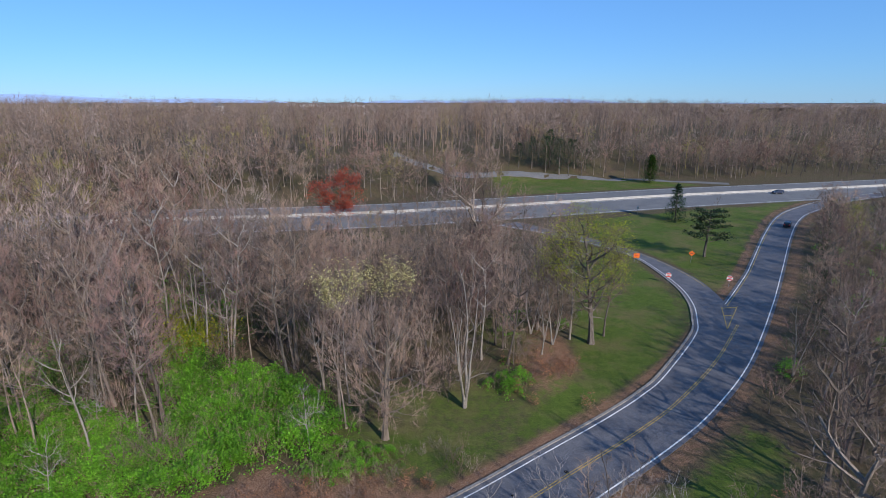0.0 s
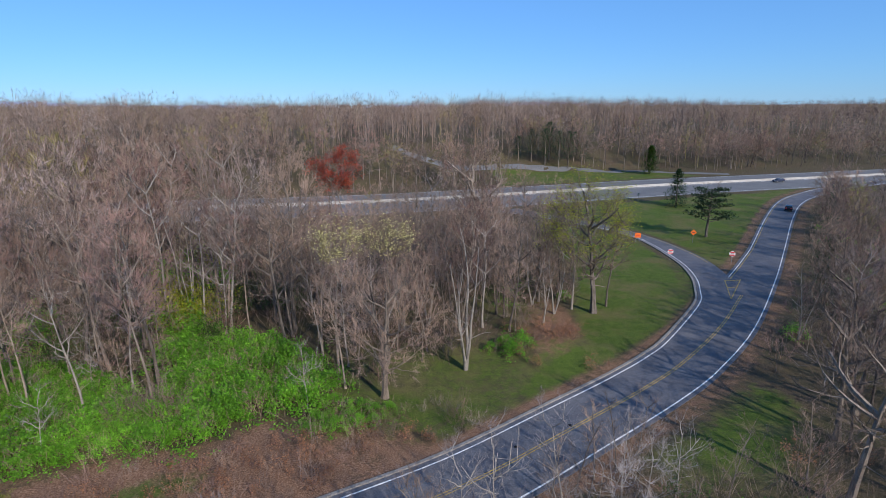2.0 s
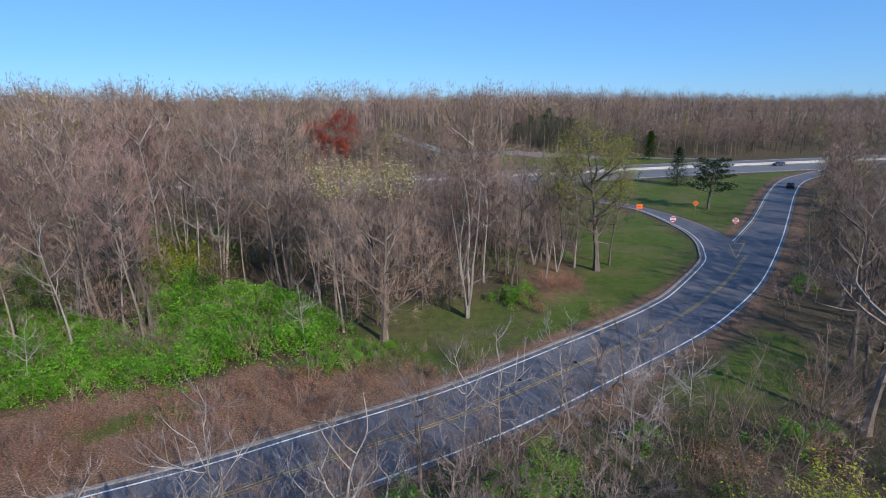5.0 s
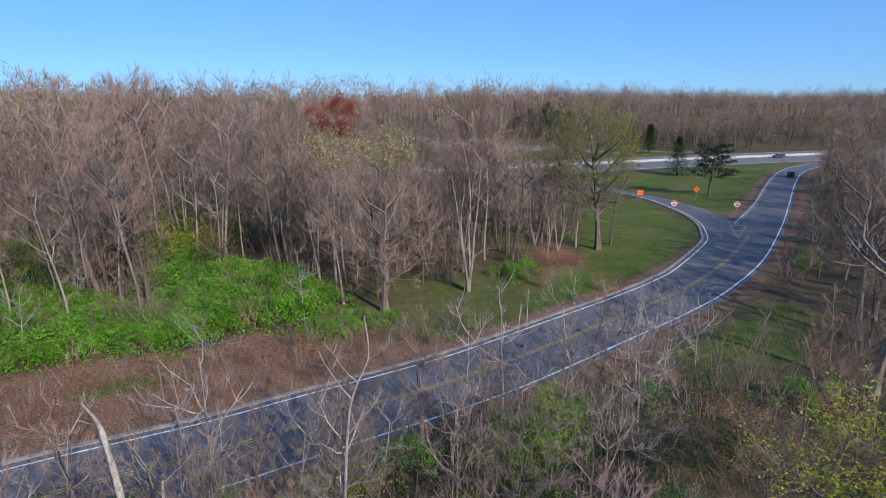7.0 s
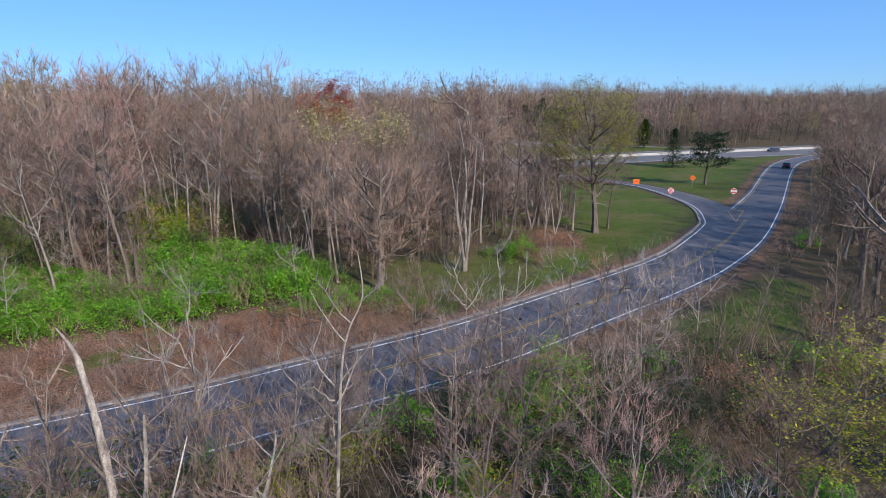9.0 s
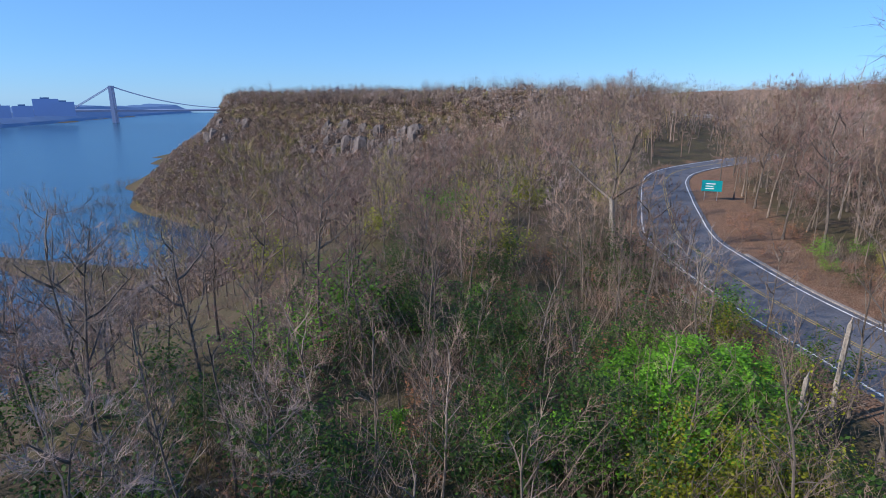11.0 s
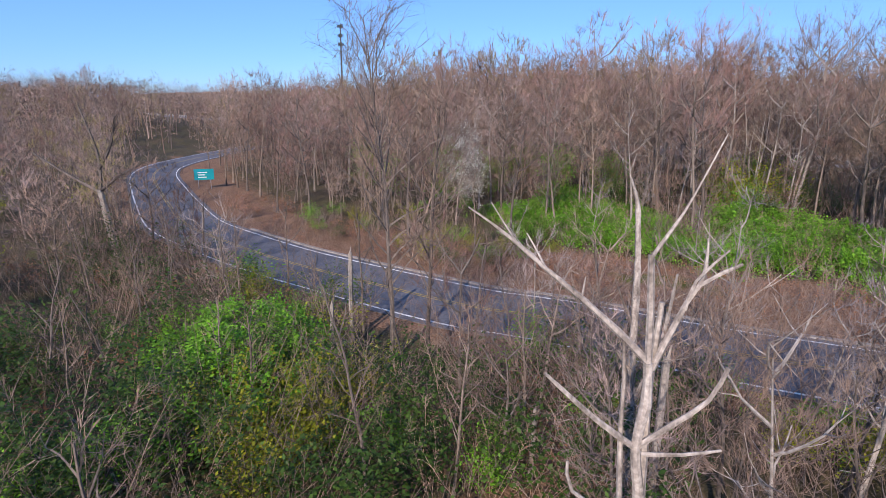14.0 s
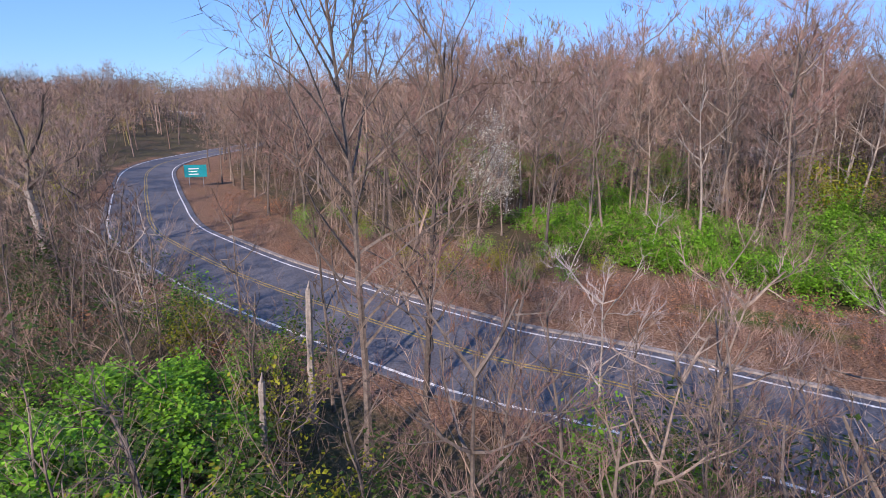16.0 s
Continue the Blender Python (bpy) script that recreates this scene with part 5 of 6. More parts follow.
def slope_woods(seed, box, step, low, high, twigs):
    """Trees rooted one by one down the cliff's slopes."""
    rng = random.Random(seed)
    x0, y0, x1, y1 = box
    X, Y = np.meshgrid(np.arange(x0, x1, step), np.arange(y0, y1, step))
    r = np.random.RandomState(seed)
    x, y = X.ravel() + r.uniform(-0.45, 0.45, X.size) * step, Y.ravel() + r.uniform(-0.45, 0.45, X.size) * step
    keep = (steepness(x, y, 24.0) > 0.14) & (terrain(x, y) > RIVER_Z + 3)
    x, y = x[keep], y[keep]
    z = terrain(x, y)
    g, tone = Geo(), []
    for a, b, c in zip(x, y, z):
        patch_tree(g, rng, Vector((a, b, c - 0.5)), rng.uniform(low, high), twigs, 5.0)
        tone += [rng.random() ** 0.85] * (len(g.v) - len(tone))
    tagged(new("woods", toned(g, tone)), "bare brown woodland down the cliff slopes", "woods", kind="stuff")


slope_woods(650, (-720, -560, -330, 20), 5.6, 9.0, 15.0, 40)
slope_woods(652, (-660, -470, -390, -40), 5.2, 7.0, 12.0, 40)
slope_woods(651, (-330, -330, -130, -60), 6.5, 8.0, 13.0, 34)
PATCHES = [wood_patch(600 + i) for i in range(5)]
THIN = [wood_patch(620 + i, trees=30, twigs=30) for i in range(4)]


def lay_patch(x, y, size, choice):
    """Set down upright trees on sloping ground."""
    t = new("woods", REGION.choice(choice))
    z = ground_at(x, y)
    sx, sy = (ground_at(x + 12, y) - ground_at(x - 12, y)) / 24, (ground_at(x, y + 12) - ground_at(x, y - 12)) / 24
    lean = Matrix(((1, 0, 0, 0), (0, 1, 0, 0), (sx, sy, 1, 0), (0, 0, 0, 1)))
    t.matrix_basis = Matrix.Translation((x, y, z)) @ lean @ pose(0, 0, 0, 0, 0, REGION.choice((0, 90, 180, 270)) + REGION.uniform(-8, 8)) @ Matrix.Diagonal((1, 1, size, 1))
    tagged(t, "bare brown woodland stretching to the skyline", "woods", kind="stuff")


STEP = 41.0
for j in range(-16, 22):
    for i in range(-25, 18):
        x, y = i * STEP + REGION.uniform(-5, 5), j * STEP + REGION.uniform(-5, 5)
        way, dist = math.degrees(math.atan2(-x, y)), math.hypot(x, y)
        if not -47 < way < 172 or dist > (860 if y > 60 else 1010):
            continue
        a = np.array([x]), np.array([y])
        if not inside(x, y, LAND) and near_line(*a, EDGE)[0] > 185:
            continue
        if -118 < x < 40 and -128 < y < 150 or 20 < x < 170 and 20 < y < 190 or abs(x) < 40 and y < -60 and y > -70:
            continue
        if near_line(*a, HW_PTS)[0] < 42 or near_line(*a, ROAD_PTS)[0] < 27 or inside(x, y, [(0, 205), (130, 225), (130, 275), (0, 275)]):
            continue
        if x < -130 and y < 40 and steepness(*a, 20.0)[0] > 0.3:
            continue
        size = 1.08 + 0.12 * math.sin(x * 0.013) + (0.3 if -220 < x < 20 and 60 < y < 300 else 0)
        if x < -90 and y < 60:
            size = 0.8 if x > -330 else 0.78 + 0.3 * math.sin(x * 0.031 + y * 0.023) + REGION.uniform(-0.12, 0.25)
        size += 0.16 * math.sin(x * 0.021 + 1) * math.cos(y * 0.017) + REGION.uniform(-0.06, 0.06)
        lay_patch(x, y, size, PATCHES if dist < 430 else THIN)


def canopy(name, xs, ys, h, rough):
    """Distant treetops as one uneven sheet."""
    X, Y = np.meshgrid(xs, ys)
    x, y = X.ravel(), Y.ravel()
    r = np.random.RandomState(4)
    z = terrain(x, y) + h + rough * r.rand(len(x))
    z[~inside(x, y, LAND)] = terrain(x, y)[~inside(x, y, LAND)]
    n = len(xs)
    f = [(j * n + i, j * n + i + 1, (j + 1) * n + i + 1, (j + 1) * n + i) for j in range(len(ys) - 1) for i in range(n - 1)]
    me = bpy.data.meshes.new(name)
    me.from_pydata(np.c_[x, y, z].tolist(), [], f)
    me.materials.append(WOODS)
    at = me.attributes.new("tone", "FLOAT", "POINT")
    at.data.foreach_set("value", r.rand(len(x)).astype(np.float32))
    tagged(new(name, me), "far brown treetops on the skyline", "woods", kind="stuff")


canopy("distant_woods", np.arange(-2400, 1500, 17.0), np.arange(700, 1900, 20.0), 1.0, 9.0)
canopy("distant_woods", np.arange(-2200, -860, 18.0), np.arange(-1000, 700, 20.0), -1.0, 13.0)


# ---- dead trees, one of a kind ----
def limb(geo, pts, r0, r1, sides=6, rng=None, knots=0.12):
    """A crooked limb through given places, with uneven thickness."""
    rng = rng or random.Random(len(pts))
    line = smooth_line([tuple(p) for p in pts], 0.35)
    n = len(line)
    geo.tube(line, [(r0 + (r1 - r0) * i / (n - 1)) * rng.uniform(1 - knots, 1 + knots) for i in range(n)], sides, cap=True)


def offset_path(base, steps):
    p = Vector(base)
    out = [p.copy()]
    for s in steps:
        p = p + Vector(s)
        out.append(p.copy())
    return out


# broken grey trunk with a bent, pointed top, in front of the road
snag = thing("dead_tree", "bleached broken dead trunk with a bent pointed top", "dead tree")
g = Geo()
limb(g, [(-10.75, 15.5, -0.3), (-10.8, 15.5, 2), (-11.0, 15.55, 5), (-11.2, 15.65, 8), (-11.5, 15.75, 10.2)], 0.23, 0.09, 7)
limb(g, [(-11.5, 15.75, 10.15), (-11.56, 15.6, 10.7), (-11.62, 15.26, 11.35)], 0.088, 0.015, 6)
part("trunk", g, DEADWOOD, snag)
g = Geo()
limb(g, [(-11.05, 15.55, 6.0), (-11.6, 15.6, 6.7), (-12.1, 15.7, 7.4)], 0.06, 0.02, 5)
part("branch", g, BARK, snag)
g = Geo()
limb(g, [(-10.85, 15.5, 3.0), (-10.1, 15.7, 5.4), (-9.8, 15.8, 8.2)], 0.10, 0.04, 5)
part("branch", g, BARK_PALE, snag)

# many-limbed bleached dead tree nearest to the camera
RIGHT, TOWARD = Vector((0.635, 0.773, 0)), Vector((0.773, -0.635, 0)) * 0.6
F = Vector((-4.2, 5.84, 10.08))
G2 = F + Vector((0, 0, -1.35)) - RIGHT * 0.05


def seen_from_road(p, across, up, near=0.0):
    return p + RIGHT * across + UP * up + TOWARD * near


dead = thing("dead_tree", "large bleached dead tree with bare broken limbs", "dead tree")
g = Geo()
limb(g, [(-4.05, 6.1, -0.3), (-4.1, 6.05, 3), (-4.25, 5.9, 6.5), (-4.15, 5.95, 7.6), tuple(G2), tuple(seen_from_road(G2, 0.08, 0.7)), tuple(F)], 0.2, 0.07, 9, None, 0.2)
part("trunk", g, DEADWOOD, dead)
for steps, r0, r1 in (
    ([tuple(F), (-4.6, 5.66, 10.44), (-5.1, 5.42, 10.84), (-5.6, 5.18, 11.2), (-5.95, 4.92, 11.54), (-6.2, 4.62, 11.84), (-6.37, 4.32, 12.08)], 0.062, 0.013),
    ([(-5.6, 5.18, 11.2), (-5.78, 5.15, 11.45), (-5.92, 5.07, 11.69)], 0.022, 0.008),
    ([(-5.95, 4.92, 11.54), (-6.22, 4.86, 11.84), (-6.43, 4.80, 12.1)], 0.016, 0.006),
    ([(-5.1, 5.42, 10.84), (-5.12, 5.5, 11.15)], 0.018, 0.007),
    ([tuple(G2), tuple(seen_from_road(G2, -0.65, 0.55, 0.3)), tuple(seen_from_road(G2, -1.4, 1.3, 0.6))], 0.058, 0.026),
    ([tuple(F), tuple(seen_from_road(F, -0.05, 0.8)), tuple(seen_from_road(F, -0.12, 1.55))], 0.058, 0.04),
    ([tuple(seen_from_road(F, -0.12, 1.5)), tuple(seen_from_road(F, 0.2, 1.95, -0.2)), tuple(seen_from_road(F, 0.4, 2.3, -0.3)), tuple(seen_from_road(F, 0.75, 3.1, -0.4))], 0.032, 0.008),
    ([tuple(seen_from_road(F, 0.05, -0.1)), tuple(seen_from_road(F, 0.35, 0.55, -0.2)), tuple(seen_from_road(F, 0.6, 1.1, -0.2)), tuple(seen_from_road(F, 1.15, 1.4, -0.3))], 0.06, 0.02),
    ([tuple(seen_from_road(F, 0.58, 1.05, -0.2)), tuple(seen_from_road(F, 0.68, 1.35, -0.3)), tuple(seen_from_road(F, 0.66, 1.75, -0.3))], 0.03, 0.012),
    ([tuple(seen_from_road(F, 0.45, 0.75, -0.2)), tuple(seen_from_road(F, 0.5, 1.2, 0.0)), tuple(seen_from_road(F, 0.85, 1.65, 0.1))], 0.03, 0.014),
    ([tuple(G2), tuple(seen_from_road(G2, 0.4, 0.45, 0.2)), tuple(seen_from_road(G2, 0.85, 0.9, 0.3)), tuple(seen_from_road(G2, 1.05, 1.4, 0.3))], 0.055, 0.03),
    ([tuple(seen_from_road(G2, 0.1, -0.1)), tuple(seen_from_road(G2, 0.6, 0.0, 0.2)), tuple(seen_from_road(G2, 1.15, 0.1, 0.2))], 0.04, 0.018),
    ([tuple(seen_from_road(G2, -0.15, -0.9)), tuple(seen_from_road(G2, -0.2, 0.2, -0.2)), tuple(seen_from_road(G2, -0.22, 1.0, -0.2)), tuple(seen_from_road(G2, -0.28, 1.6, -0.2))], 0.05, 0.025),
    ([tuple(seen_from_road(G2, 0.15, -0.9)), tuple(seen_from_road(G2, 0.16, 0.2, -0.2)), tuple(seen_from_road(G2, 0.14, 1.0, -0.2)), tuple(seen_from_road(G2, 0.18, 2.2, -0.2))], 0.08, 0.035),
    ([tuple(seen_from_road(G2, -0.2, -1.2)), tuple(seen_from_road(G2, -0.9, -0.6, 0.4)), tuple(seen_from_road(G2, -1.0, -0.1, 0.4))], 0.035, 0.02),
):
    g = Geo()
    limb(g, steps, r0, r1, 6)
    part("limb", g, DEADWOOD, dead)

# pale crooked tree with a forked top
birch = thing("pale_tree", "pale crooked slender tree with a forked bare top", "tree")
g = Geo()
limb(g, [(-5.0, 20.3, -0.3), (-4.7, 20.3, 4), (-4.35, 20.2, 7.6), (-4.0, 20.2, 9.1), (-3.4, 20.2, 10.5), (-3.5, 20.2, 12.2)], 0.1, 0.02, 6)
part("trunk", g, BARK_PALE, birch)
rng = random.Random(71)
for base, d, n in (((-4.15, 20.2, 8.6), (-1, 0.1, 1.1), 2.6), ((-3.45, 20.2, 10.3), (0.9, -0.2, 0.9), 1.6), ((-3.9, 20.2, 9.4), (-0.7, -0.4, 1.4), 2.4), ((-4.4, 20.2, 7.0), (1.0, 0.3, 0.9), 2.2), ((-4.6, 20.3, 5.0), (-0.9, -0.3, 0.8), 1.8)):
    g = Geo()
    line = bough(rng, Vector(base), Vector(d).normalized(), n, 4, 16, 0.06)
    g.tube(line, taper(0.034, 0.008, 5), 4)
    for k in range(26):
        m = rng.uniform(0.3, 1)
        j = min(3, int(m * 4))
        p = line[j].lerp(line[j + 1], m * 4 - j)
        g.sliver(p, p + around(rng, Vector(d).normalized(), rng.uniform(20, 60)) * rng.uniform(0.4, 0.9), 0.012)
    part("branch", g, BARK_PALE, birch)

# pollarded roadside tree with two crooked arms
poll = thing("pollarded_tree", "pale-trunked roadside tree with crooked dark arms", "tree", at=(-56.6, 3.8, ground_at(-56.6, 3.8)))
g = Geo()
limb(g, [(0, 0, -0.3), (-0.1, -0.3, 3), (-0.3, -0.6, 6.2)], 0.34, 0.24, 7)
part("trunk", g, BARK_PALE, poll)
for steps in ([(-0.3, -0.6, 6.0), (-2.0, -2.6, 7.4), (-3.6, -5.0, 9.4)], [(-0.3, -0.6, 6.1), (1.0, 0.8, 7.4), (1.8, 2.6, 8.6)], [(-0.3, -0.6, 6.0), (-0.5, -0.4, 9.2), (-0.8, -1.3, 13.4)], [(-0.4, -0.5, 8.0), (-0.2, 0.6, 10), (0.2, 1.2, 12.5)]):
    g = Geo()
    limb(g, steps, 0.19, 0.05, 5)
    for k in range(70):
        m = rng.uniform(0.35, 1) * (len(steps) - 1)
        j = min(len(steps) - 2, int(m))
        p = Vector(steps[j]).lerp(Vector(steps[j + 1]), m - j)
        g.sliver(p, p + around(rng, (Vector(steps[j + 1]) - Vector(steps[j])).normalized(), rng.uniform(15, 65)) * rng.uniform(0.6, 2.0), 0.022)
    part("limb", g, BARK_DARK, poll)

for x, y, z0, h, r in ((-24.6, 10.1, 0, 4.1, 0.13), (-27.9, 12.8, 0, 5.4, 0.15), (-8.2, 13.0, 0, 6.5, 0.14), (-12.6, 12.4, 0, 3.0, 0.12)):
    st = thing("broken_stump", "tall broken pale tree stump among saplings", "stump", at=(x, y, ground_at(x, y)))
    g = Geo()
    limb(g, [(0, 0, -0.3), (0.05, 0, h * 0.5), (0.0, 0.08, h)], r, r * 0.75, 7)
    g.tube([Vector((0.03, 0.05, h - 0.05)), Vector((0.06, 0.1, h + 0.35))], (r * 0.5, 0.01), 4)
    part("stem", g, BARK_PALE, st)


# ---- signs ----
def sign(name, label, at, face, size, mat, post, turn, shape="square", bars=(), second=None):
    """A sheet-metal sign: post or posts, a panel with thickness, and what is drawn on it."""
    t = thing(name, label, "sign", at=(at[0], at[1], ground_at(*at[:2])), turn=turn)
    w, h = size
    for px in post:
        g = Geo()
        g.box((px - 0.035, 0.012, -0.3), (px + 0.035, 0.06, face + h * 0.4))
        part("post", g, METAL, t)
    g = Geo()
    outline = [(-w / 2, -h / 2), (w / 2, -h / 2), (w / 2, h / 2), (-w / 2, h / 2)] if shape == "square" else [(0, -h / 2), (w / 2, 0), (0, h / 2), (-w / 2, 0)] if shape == "diamond" else [(math.cos(k * math.pi / 8) * w / 2, math.sin(k * math.pi / 8) * h / 2) for k in range(16)]
    n = len(outline)
    g.v = [Vector((x, y, face + z)) for y in (-0.012, 0.012) for x, z in outline]
    g.f = [tuple(range(n)), tuple(range(2 * n - 1, n - 1, -1))] + [(k, n + k, n + (k + 1) % n, (k + 1) % n) for k in range(n)]
    panel = part("panel", g, mat, t)
    for x0, z0, x1, z1, m in bars:
        g = Geo()
        g.box((x0, -0.02, face + z0), (x1, -0.0125, face + z1))
        part("marking", g, m, panel)
    return t


def facing(x, y, tx=0.0, ty=0.0):
    """Turn so that the panel's front looks at a place."""
    return math.degrees(math.atan2(tx - x, -(ty - y)))


sign("orange_sign", "orange diamond road-work sign on a steel post", (55.7, 120.4), 2.3, (1.35, 1.35), SIGN_ORANGE, (0.0,), facing(55.7, 120.4, 40, 80), "diamond", ((-0.3, -0.06, 0.3, 0.06, METAL_DARK),))
sign("orange_sign", "orange sign beside the ramp", (43.6, 121.0), 1.6, (1.3, 1.1), SIGN_ORANGE, (-0.4, 0.4), facing(43.6, 121, 30, 40), "square", ((-0.4, -0.08, 0.4, 0.08, SIGN_RED),))
for x, y in ((45.0, 106.2), (56.2, 104.2)):
    sign("no_entry_sign", "red and white round no-entry sign on a post", (x, y), 1.7, (1.1, 1.1), SIGN_WHITE, (0.0,), facing(x, y, 30, 40), "round", ((-0.42, 0.16, 0.42, 0.4, SIGN_RED), (-0.42, -0.4, 0.42, -0.16, SIGN_RED), (-0.3, -0.06, 0.3, 0.06, METAL_DARK)))
sign("guide_sign", "large blue-green road guide sign on two posts", (-93.4, 19.9), 2.3, (2.9, 1.7), SIGN_TEAL, (-0.9, 0.9), facing(-93.4, 19.9, -5, 4), "square",
     ((-0.9, 0.25, 0.5, 0.38, SIGN_WHITE), (-0.9, -0.12, 0.2, 0.0, SIGN_WHITE), (-0.9, -0.5, 0.4, -0.38, SIGN_WHITE)))
for x, y in ((62.5, 176.0), (-14, 166)):
    sign("small_sign", "small grey roadside sign seen from behind", (x, y), 2.1, (0.6, 0.8), METAL, (0.0,), facing(x, y), "square")


# ---- cars ----
def car(name, label, x, y, turn, paint, length=4.7, width=1.85, height=1.65):
    t = thing(name, label, "car", at=(x, y, 0.056), turn=turn)
    hl, hw = length / 2, width / 2
    prof = [(-hl, 0.35), (-hl, 0.95), (-hl * 0.93, 1.05), (-hl * 0.84, height * 0.97), (-hl * 0.2, height), (hl * 0.18, height * 0.97), (hl * 0.48, 1.06), (hl * 0.9, 0.95), (hl, 0.75), (hl, 0.35)]
    g = Geo()
    for i, (px, pz) in enumerate(prof):
        inset = 0.16 if pz > 1.2 else 0.03
        g.v += [Vector((px, -hw + inset, pz)), Vector((px, hw - inset, pz))]
    n = len(prof)
    for i in range(n):
        k = (i + 1) % n
        g.f.append((2 * i, 2 * i + 1, 2 * k + 1, 2 * k))
    g.f += [tuple(range(0, 2 * n, 2)), tuple(range(2 * n - 1, 0, -2))]
    me = g.data("body", paint)
    bm = bmesh.new()
    bm.from_mesh(me)
    bmesh.ops.recalc_face_normals(bm, faces=bm.faces)
    bmesh.ops.bevel(bm, geom=bm.edges[:], offset=0.05, segments=2, affect="EDGES")
    bm.to_mesh(me)
    bm.free()
    body = part("body", me, None, t)
    for s in (-1, 1):
        g = Geo()
        y0, y1 = s * (hw - 0.145), s * (hw - 0.10)
        quad = [(-hl * 0.78, 1.1), (hl * 0.36, 1.1), (hl * 0.14, height * 0.9), (-hl * 0.72, height * 0.9)]
        g.v = [Vector((px, yy, pz)) for yy in (y0, y1) for px, pz in quad]
        g.f = [(0, 1, 2, 3), (7, 6, 5, 4), (0, 4, 5, 1), (1, 5, 6, 2), (2, 6, 7, 3), (3, 7, 4, 0)]
        part("side_window", g, GLASS, t)
        g = Geo()
        g.tube([Vector((-hl * 0.75, s * (hw - 0.22), height + 0.05)), Vector((hl * 0.1, s * (hw - 0.22), height + 0.05))], (0.025, 0.025), 5, cap=True)
        part("roof_rail", g, METAL, t)
        g = Geo()
        g.box((-hl - 0.03, s * 0.62 - 0.14, 0.85), (-hl + 0.06, s * 0.62 + 0.14, 1.1))
        part("tail_light", g, SIGN_RED, t)
        g = Geo()
        g.box((hl - 0.08, s * 0.62 - 0.16, 0.68), (hl + 0.02, s * 0.62 + 0.16, 0.84))
        part("headlight", g, SIGN_WHITE, t)
        for wx in (-hl * 0.6, hl * 0.62):
            g = Geo()
            g.tube([Vector((wx, s * (hw - 0.2), 0.34)), Vector((wx, s * (hw + 0.01), 0.34))], (0.34, 0.34), 16, cap=True)
            wheel = part("wheel", g, RUBBER, t)
            g = Geo()
            g.tube([Vector((wx, s * (hw + 0.0), 0.34)), Vector((wx, s * (hw + 0.02), 0.34))], (0.2, 0.19), 12, cap=True)
            part("rim", g, METAL, wheel)
    g = Geo()
    g.v = [Vector(p) for p in ((-hl * 0.945, -0.62, 1.12), (-hl * 0.945, 0.62, 1.12), (-hl * 0.87, 0.56, height * 0.92), (-hl * 0.87, -0.56, height * 0.92))]
    g.v += [v + Vector((-0.03, 0, 0.01)) for v in g.v[:4]]
    g.f = [(0, 1, 2, 3), (7, 6, 5, 4), (0, 4, 5, 1), (1, 5, 6, 2), (2, 6, 7, 3), (3, 7, 4, 0)]
    part("rear_window", g, GLASS, t)
    g = Geo()
    g.v = [Vector(p) for p in ((hl * 0.5, -0.68, 1.1), (hl * 0.5, 0.68, 1.1), (hl * 0.2, 0.6, height * 0.95), (hl * 0.2, -0.6, height * 0.95))]
    g.v += [v + Vector((0.03, 0, 0.02)) for v in g.v[:4]]
    g.f = [(3, 2, 1, 0), (4, 5, 6, 7), (0, 1, 5, 4), (1, 2, 6, 5), (2, 3, 7, 6), (3, 0, 4, 7)]
    part("windscreen", g, GLASS, t)
    return t


car("suv", "black sport utility car driving along the park road", 99.5, 157.5, 55, CAR_BLACK)
car("estate_car", "dark blue car on the parkway", 131.0, 216.5, 195, CAR_GREY, 4.6, 1.8, 1.5)

# dark blotches of debris on the asphalt
for x, y, r in ((12.2, 47.6, 0.28), (6.5, 44.2, 0.2)):
    g = Geo()
    rng = random.Random(int(x * 10))
    ring = [Vector((math.cos(k * 0.785) * r * rng.uniform(0.6, 1.1), math.sin(k * 0.785) * r * rng.uniform(0.6, 1.1), 0.0)) for k in range(8)]
    g.v = ring + [v * 0.5 + Vector((0, 0, 0.09)) for v in ring]
    g.f = [(k, (k + 1) % 8, 8 + (k + 1) % 8, 8 + k) for k in range(8)] + [tuple(range(8, 16))]
    ob = part("debris", g, RUBBER)
    ob.location = (x, y, 0.05)
    tagged(ob, "small dark lump of debris on the asphalt", "debris")

# ---- cell tower above the woods ----
tower = thing("cell_tower", "slim dark mobile phone mast with antenna clusters", "tower", at=(-431, 206.5, ground_at(-431, 206.5)))
g = Geo()
g.tube([Vector((0, 0, 0)), Vector((0, 0, 30)), Vector((0, 0, 60))], (0.9, 0.7, 0.45), 8, cap=True)
part("mast", g, METAL_DARK, tower)
for z in (44, 50.5, 57.5):
    for k in range(6):
        g = Geo()
        c = Vector((math.cos(k * 1.047), math.sin(k * 1.047), 0))
        p = c * 1.9 + Vector((0, 0, z))
        g.tube([p, p + Vector((0, 0, 2.4))], (0.32, 0.32), 4, cap=True)
        g.tube([Vector((0, 0, z + 1.2)), p + Vector((0, 0, 1.2))], (0.1, 0.1), 4)
        part("antenna", g, METAL_DARK, tower)

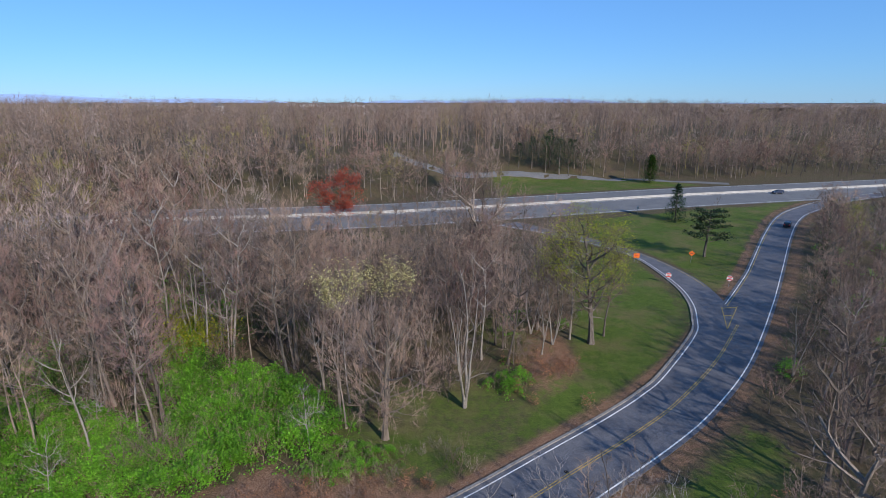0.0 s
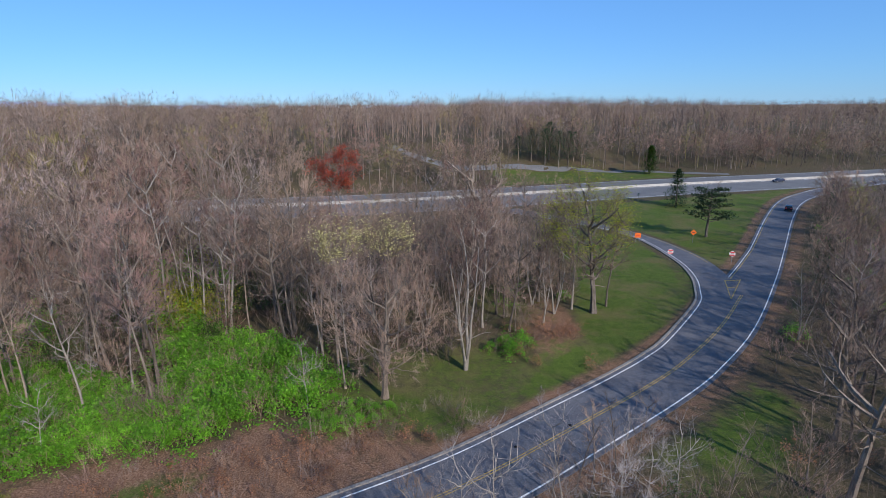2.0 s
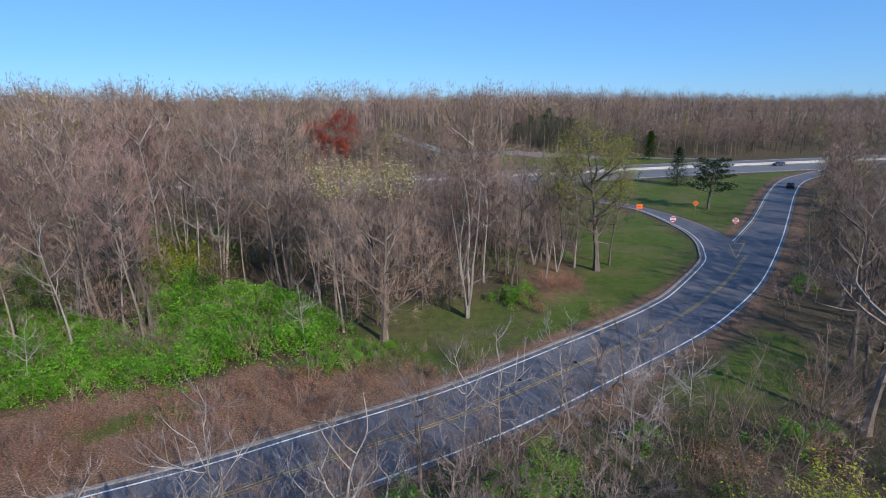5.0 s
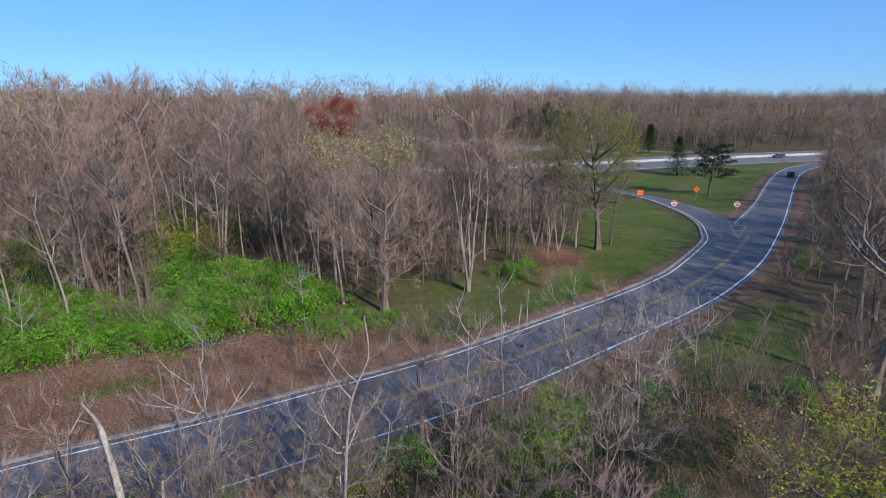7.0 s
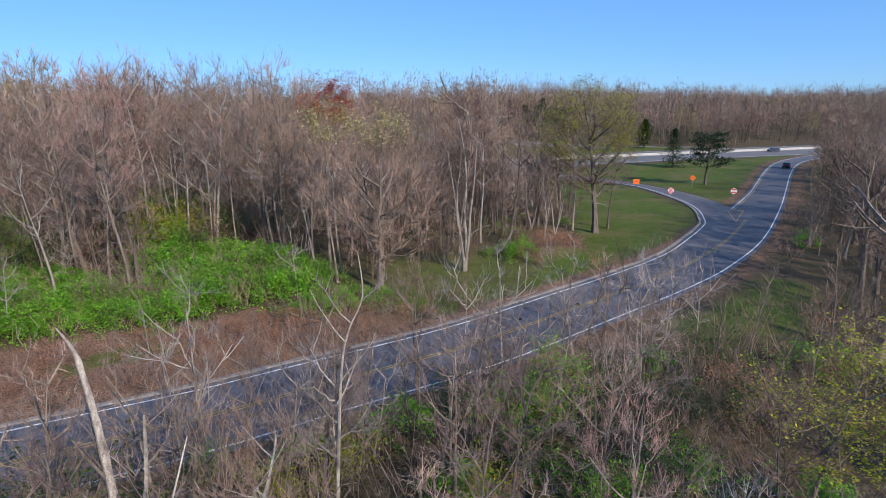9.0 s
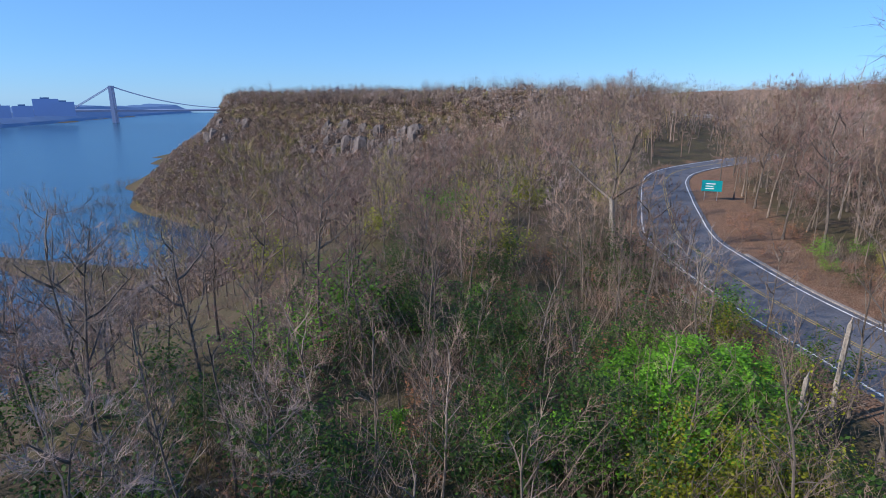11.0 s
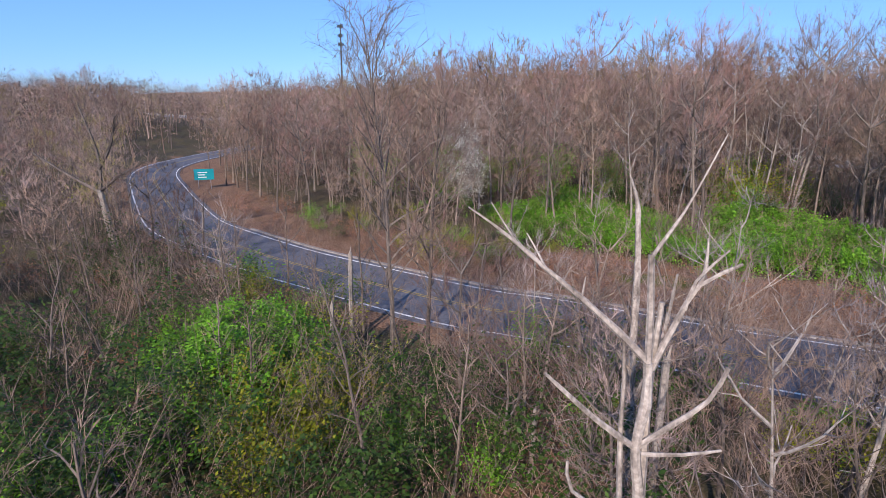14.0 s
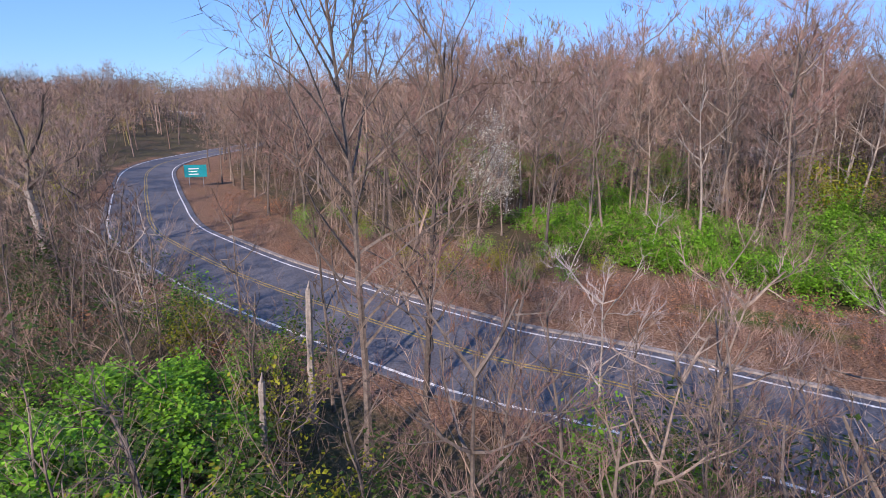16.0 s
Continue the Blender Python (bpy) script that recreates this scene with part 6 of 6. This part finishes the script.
# ---- the crag over the river ----
rng = random.Random(91)
crag_line = smooth_line([(-372, -60), (-420, -78), (-483, -132), (-530, -200), (-560, -268), (-600, -350), (-640, -438), (-690, -490)], 4.2)
crag = thing("cliff", "weathered dark columnar rock cliff among bare trees", "cliff")
for i, p in enumerate(crag_line):
    way = math.degrees(math.atan2(-p.x, p.y))
    if not (105 < way < 115.5 or 121.5 < way < 124.8 and rng.random() < 0.8 or 101 < way < 104 and rng.random() < 0.5):
        continue
    ahead_p = crag_line[min(i + 1, len(crag_line) - 1)] - crag_line[max(i - 1, 0)]
    out = Vector((-ahead_p.y, ahead_p.x, 0)).normalized()
    if out.x < 0:
        out = -out
    for row in range(3):
        g = Geo()
        r = rng.choice((1.8, 2.6, 3.4, 5.0, 6.5)) * rng.uniform(0.8, 1.2)
        level = (-14, -25, -36)[row] - rng.uniform(0, 7)
        q = p - out * 40
        for _ in range(60):
            if ground_at(q.x, q.y) < level:
                break
            q = q + out * 1.5
        q = q + Vector((rng.gauss(0, 1.2), rng.gauss(0, 1.2), 0))
        if rng.random() < 0.15 + 0.12 * row:
            continue
        top = level + rng.uniform(1, 5) + r * 0.9
        low = level - rng.uniform(14, 24)
        sides = 6
        lv = []
        for z, k in ((low, 1.5), (low * 0.5 + top * 0.5, 1.15), (top - 2.5, 0.85), (top, 0.4)):
            for s in range(sides):
                w = s * 2 * math.pi / sides + i
                rr = r * k * rng.uniform(0.65, 1.2)
                lv.append(Vector((q.x + math.cos(w) * rr, q.y + math.sin(w) * rr, z + rng.uniform(-1, 1))))
        g.v = lv
        for a in range(3):
            for s in range(sides):
                s2 = (s + 1) % sides
                g.f.append((a * sides + s, a * sides + s2, (a + 1) * sides + s2, (a + 1) * sides + s))
        g.f.append(tuple(3 * sides + s for s in range(sides)))
        part("rock_column", g, ROCK, crag)

# ---- across the river ----
# bank, blocks and bridge wear the painted haze colours
g = Geo()
shore = [(2400, -560), (1200, -1085), (300, -1478), (-1062, -2085), (-2000, -2490), (-3290, -3060), (-4700, -3500)]
line = smooth_line(shore, 60.0)
n = len(line)
for i, p in enumerate(line):
    h = 62 + 10 * math.sin(i * 0.21) + rng.uniform(0, 6)
    g.v += [Vector((p.x, p.y, RIVER_Z - 1)), Vector((p.x + 10, p.y - 22, RIVER_Z + 10 + rng.uniform(0, 5))), Vector((p.x + 60, p.y - 140, RIVER_Z + h)), Vector((p.x + 160, p.y - 360, RIVER_Z + h + 8))]
for i in range(n - 1):
    for k in range(3):
        q = 4 * i + k
        g.f.append((q, q + 4, q + 5, q + 1))
tagged(part("backdrop_shore", g, HAZE_SHORE), "wooded far bank of the river in painted blue haze", "riverbank", kind="structure")


def far_point(way, dist, z):
    a = radians(way)
    return Vector((1 - math.sin(a) * dist, math.cos(a) * dist, z))


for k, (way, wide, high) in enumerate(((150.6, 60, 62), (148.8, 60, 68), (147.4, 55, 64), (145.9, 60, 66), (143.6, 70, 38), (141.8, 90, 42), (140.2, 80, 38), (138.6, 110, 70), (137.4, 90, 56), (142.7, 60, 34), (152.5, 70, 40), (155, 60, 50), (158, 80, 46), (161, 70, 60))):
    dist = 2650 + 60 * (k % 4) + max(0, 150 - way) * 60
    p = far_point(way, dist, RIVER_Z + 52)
    b = thing("apartment_block", "apartment block on the far bank in painted blue haze", "building", at=tuple(p), turn=way)
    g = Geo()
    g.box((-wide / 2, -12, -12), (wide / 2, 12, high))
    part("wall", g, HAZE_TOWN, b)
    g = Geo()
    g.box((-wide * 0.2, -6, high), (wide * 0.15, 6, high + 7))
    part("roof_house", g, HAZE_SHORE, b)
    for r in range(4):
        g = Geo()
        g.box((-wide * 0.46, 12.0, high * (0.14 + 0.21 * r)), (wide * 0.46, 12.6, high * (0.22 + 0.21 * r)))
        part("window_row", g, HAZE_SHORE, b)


bridge = thing("suspension_bridge", "distant grey steel suspension bridge over the river in painted blue haze", "bridge")
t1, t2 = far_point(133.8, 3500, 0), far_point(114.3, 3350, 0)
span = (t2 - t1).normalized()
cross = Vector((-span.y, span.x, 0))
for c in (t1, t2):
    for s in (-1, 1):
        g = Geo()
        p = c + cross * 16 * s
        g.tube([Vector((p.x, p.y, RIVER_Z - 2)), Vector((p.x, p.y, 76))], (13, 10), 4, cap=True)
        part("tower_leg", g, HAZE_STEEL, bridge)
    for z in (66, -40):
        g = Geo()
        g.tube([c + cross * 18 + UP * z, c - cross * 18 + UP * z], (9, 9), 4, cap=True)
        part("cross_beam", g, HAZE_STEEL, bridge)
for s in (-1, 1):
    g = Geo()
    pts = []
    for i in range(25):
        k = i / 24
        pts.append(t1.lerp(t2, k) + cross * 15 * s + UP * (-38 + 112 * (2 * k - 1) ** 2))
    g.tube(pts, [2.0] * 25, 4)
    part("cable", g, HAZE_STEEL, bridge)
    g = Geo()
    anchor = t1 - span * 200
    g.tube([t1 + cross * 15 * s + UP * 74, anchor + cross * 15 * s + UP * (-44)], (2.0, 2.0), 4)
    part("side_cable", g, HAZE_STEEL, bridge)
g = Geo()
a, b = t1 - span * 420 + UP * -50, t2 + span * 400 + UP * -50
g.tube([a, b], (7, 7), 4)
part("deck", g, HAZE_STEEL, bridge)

# low hills on the western skyline, blue haze painted into their colour
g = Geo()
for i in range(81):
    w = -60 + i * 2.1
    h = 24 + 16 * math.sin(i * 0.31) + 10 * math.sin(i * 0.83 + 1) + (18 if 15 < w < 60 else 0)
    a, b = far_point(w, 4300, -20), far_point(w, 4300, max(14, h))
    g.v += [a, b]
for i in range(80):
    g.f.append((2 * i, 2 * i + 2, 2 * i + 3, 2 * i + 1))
tagged(part("backdrop_hills", g, HAZE_HILL), "faint hills on the far horizon in painted blue haze", "hills", kind="structure")
# scattered town roofs among the far woods
for k in range(26):
    w, d = rng.uniform(8, 44), rng.uniform(700, 1150)
    p = far_point(w, d, 0)
    z = ground_at(p.x, p.y)
    h = thing("house", "pale house far off among the trees", "house", at=(p.x, p.y, z + 3), turn=rng.uniform(0, 180))
    g = Geo()
    g.box((-7, -5, -8), (7, 5, 9))
    part("wall", g, FACADE, h)
    g = Geo()
    g.v = [Vector(q) for q in ((-7.5, -5.6, 9), (7.5, -5.6, 9), (7.5, 5.6, 9), (-7.5, 5.6, 9), (-7.5, 0, 12.5), (7.5, 0, 12.5))]
    g.f = [(0, 1, 5, 4), (2, 3, 4, 5), (0, 4, 3), (1, 2, 5), (0, 3, 2, 1)]
    part("roof", g, ROOF, h)
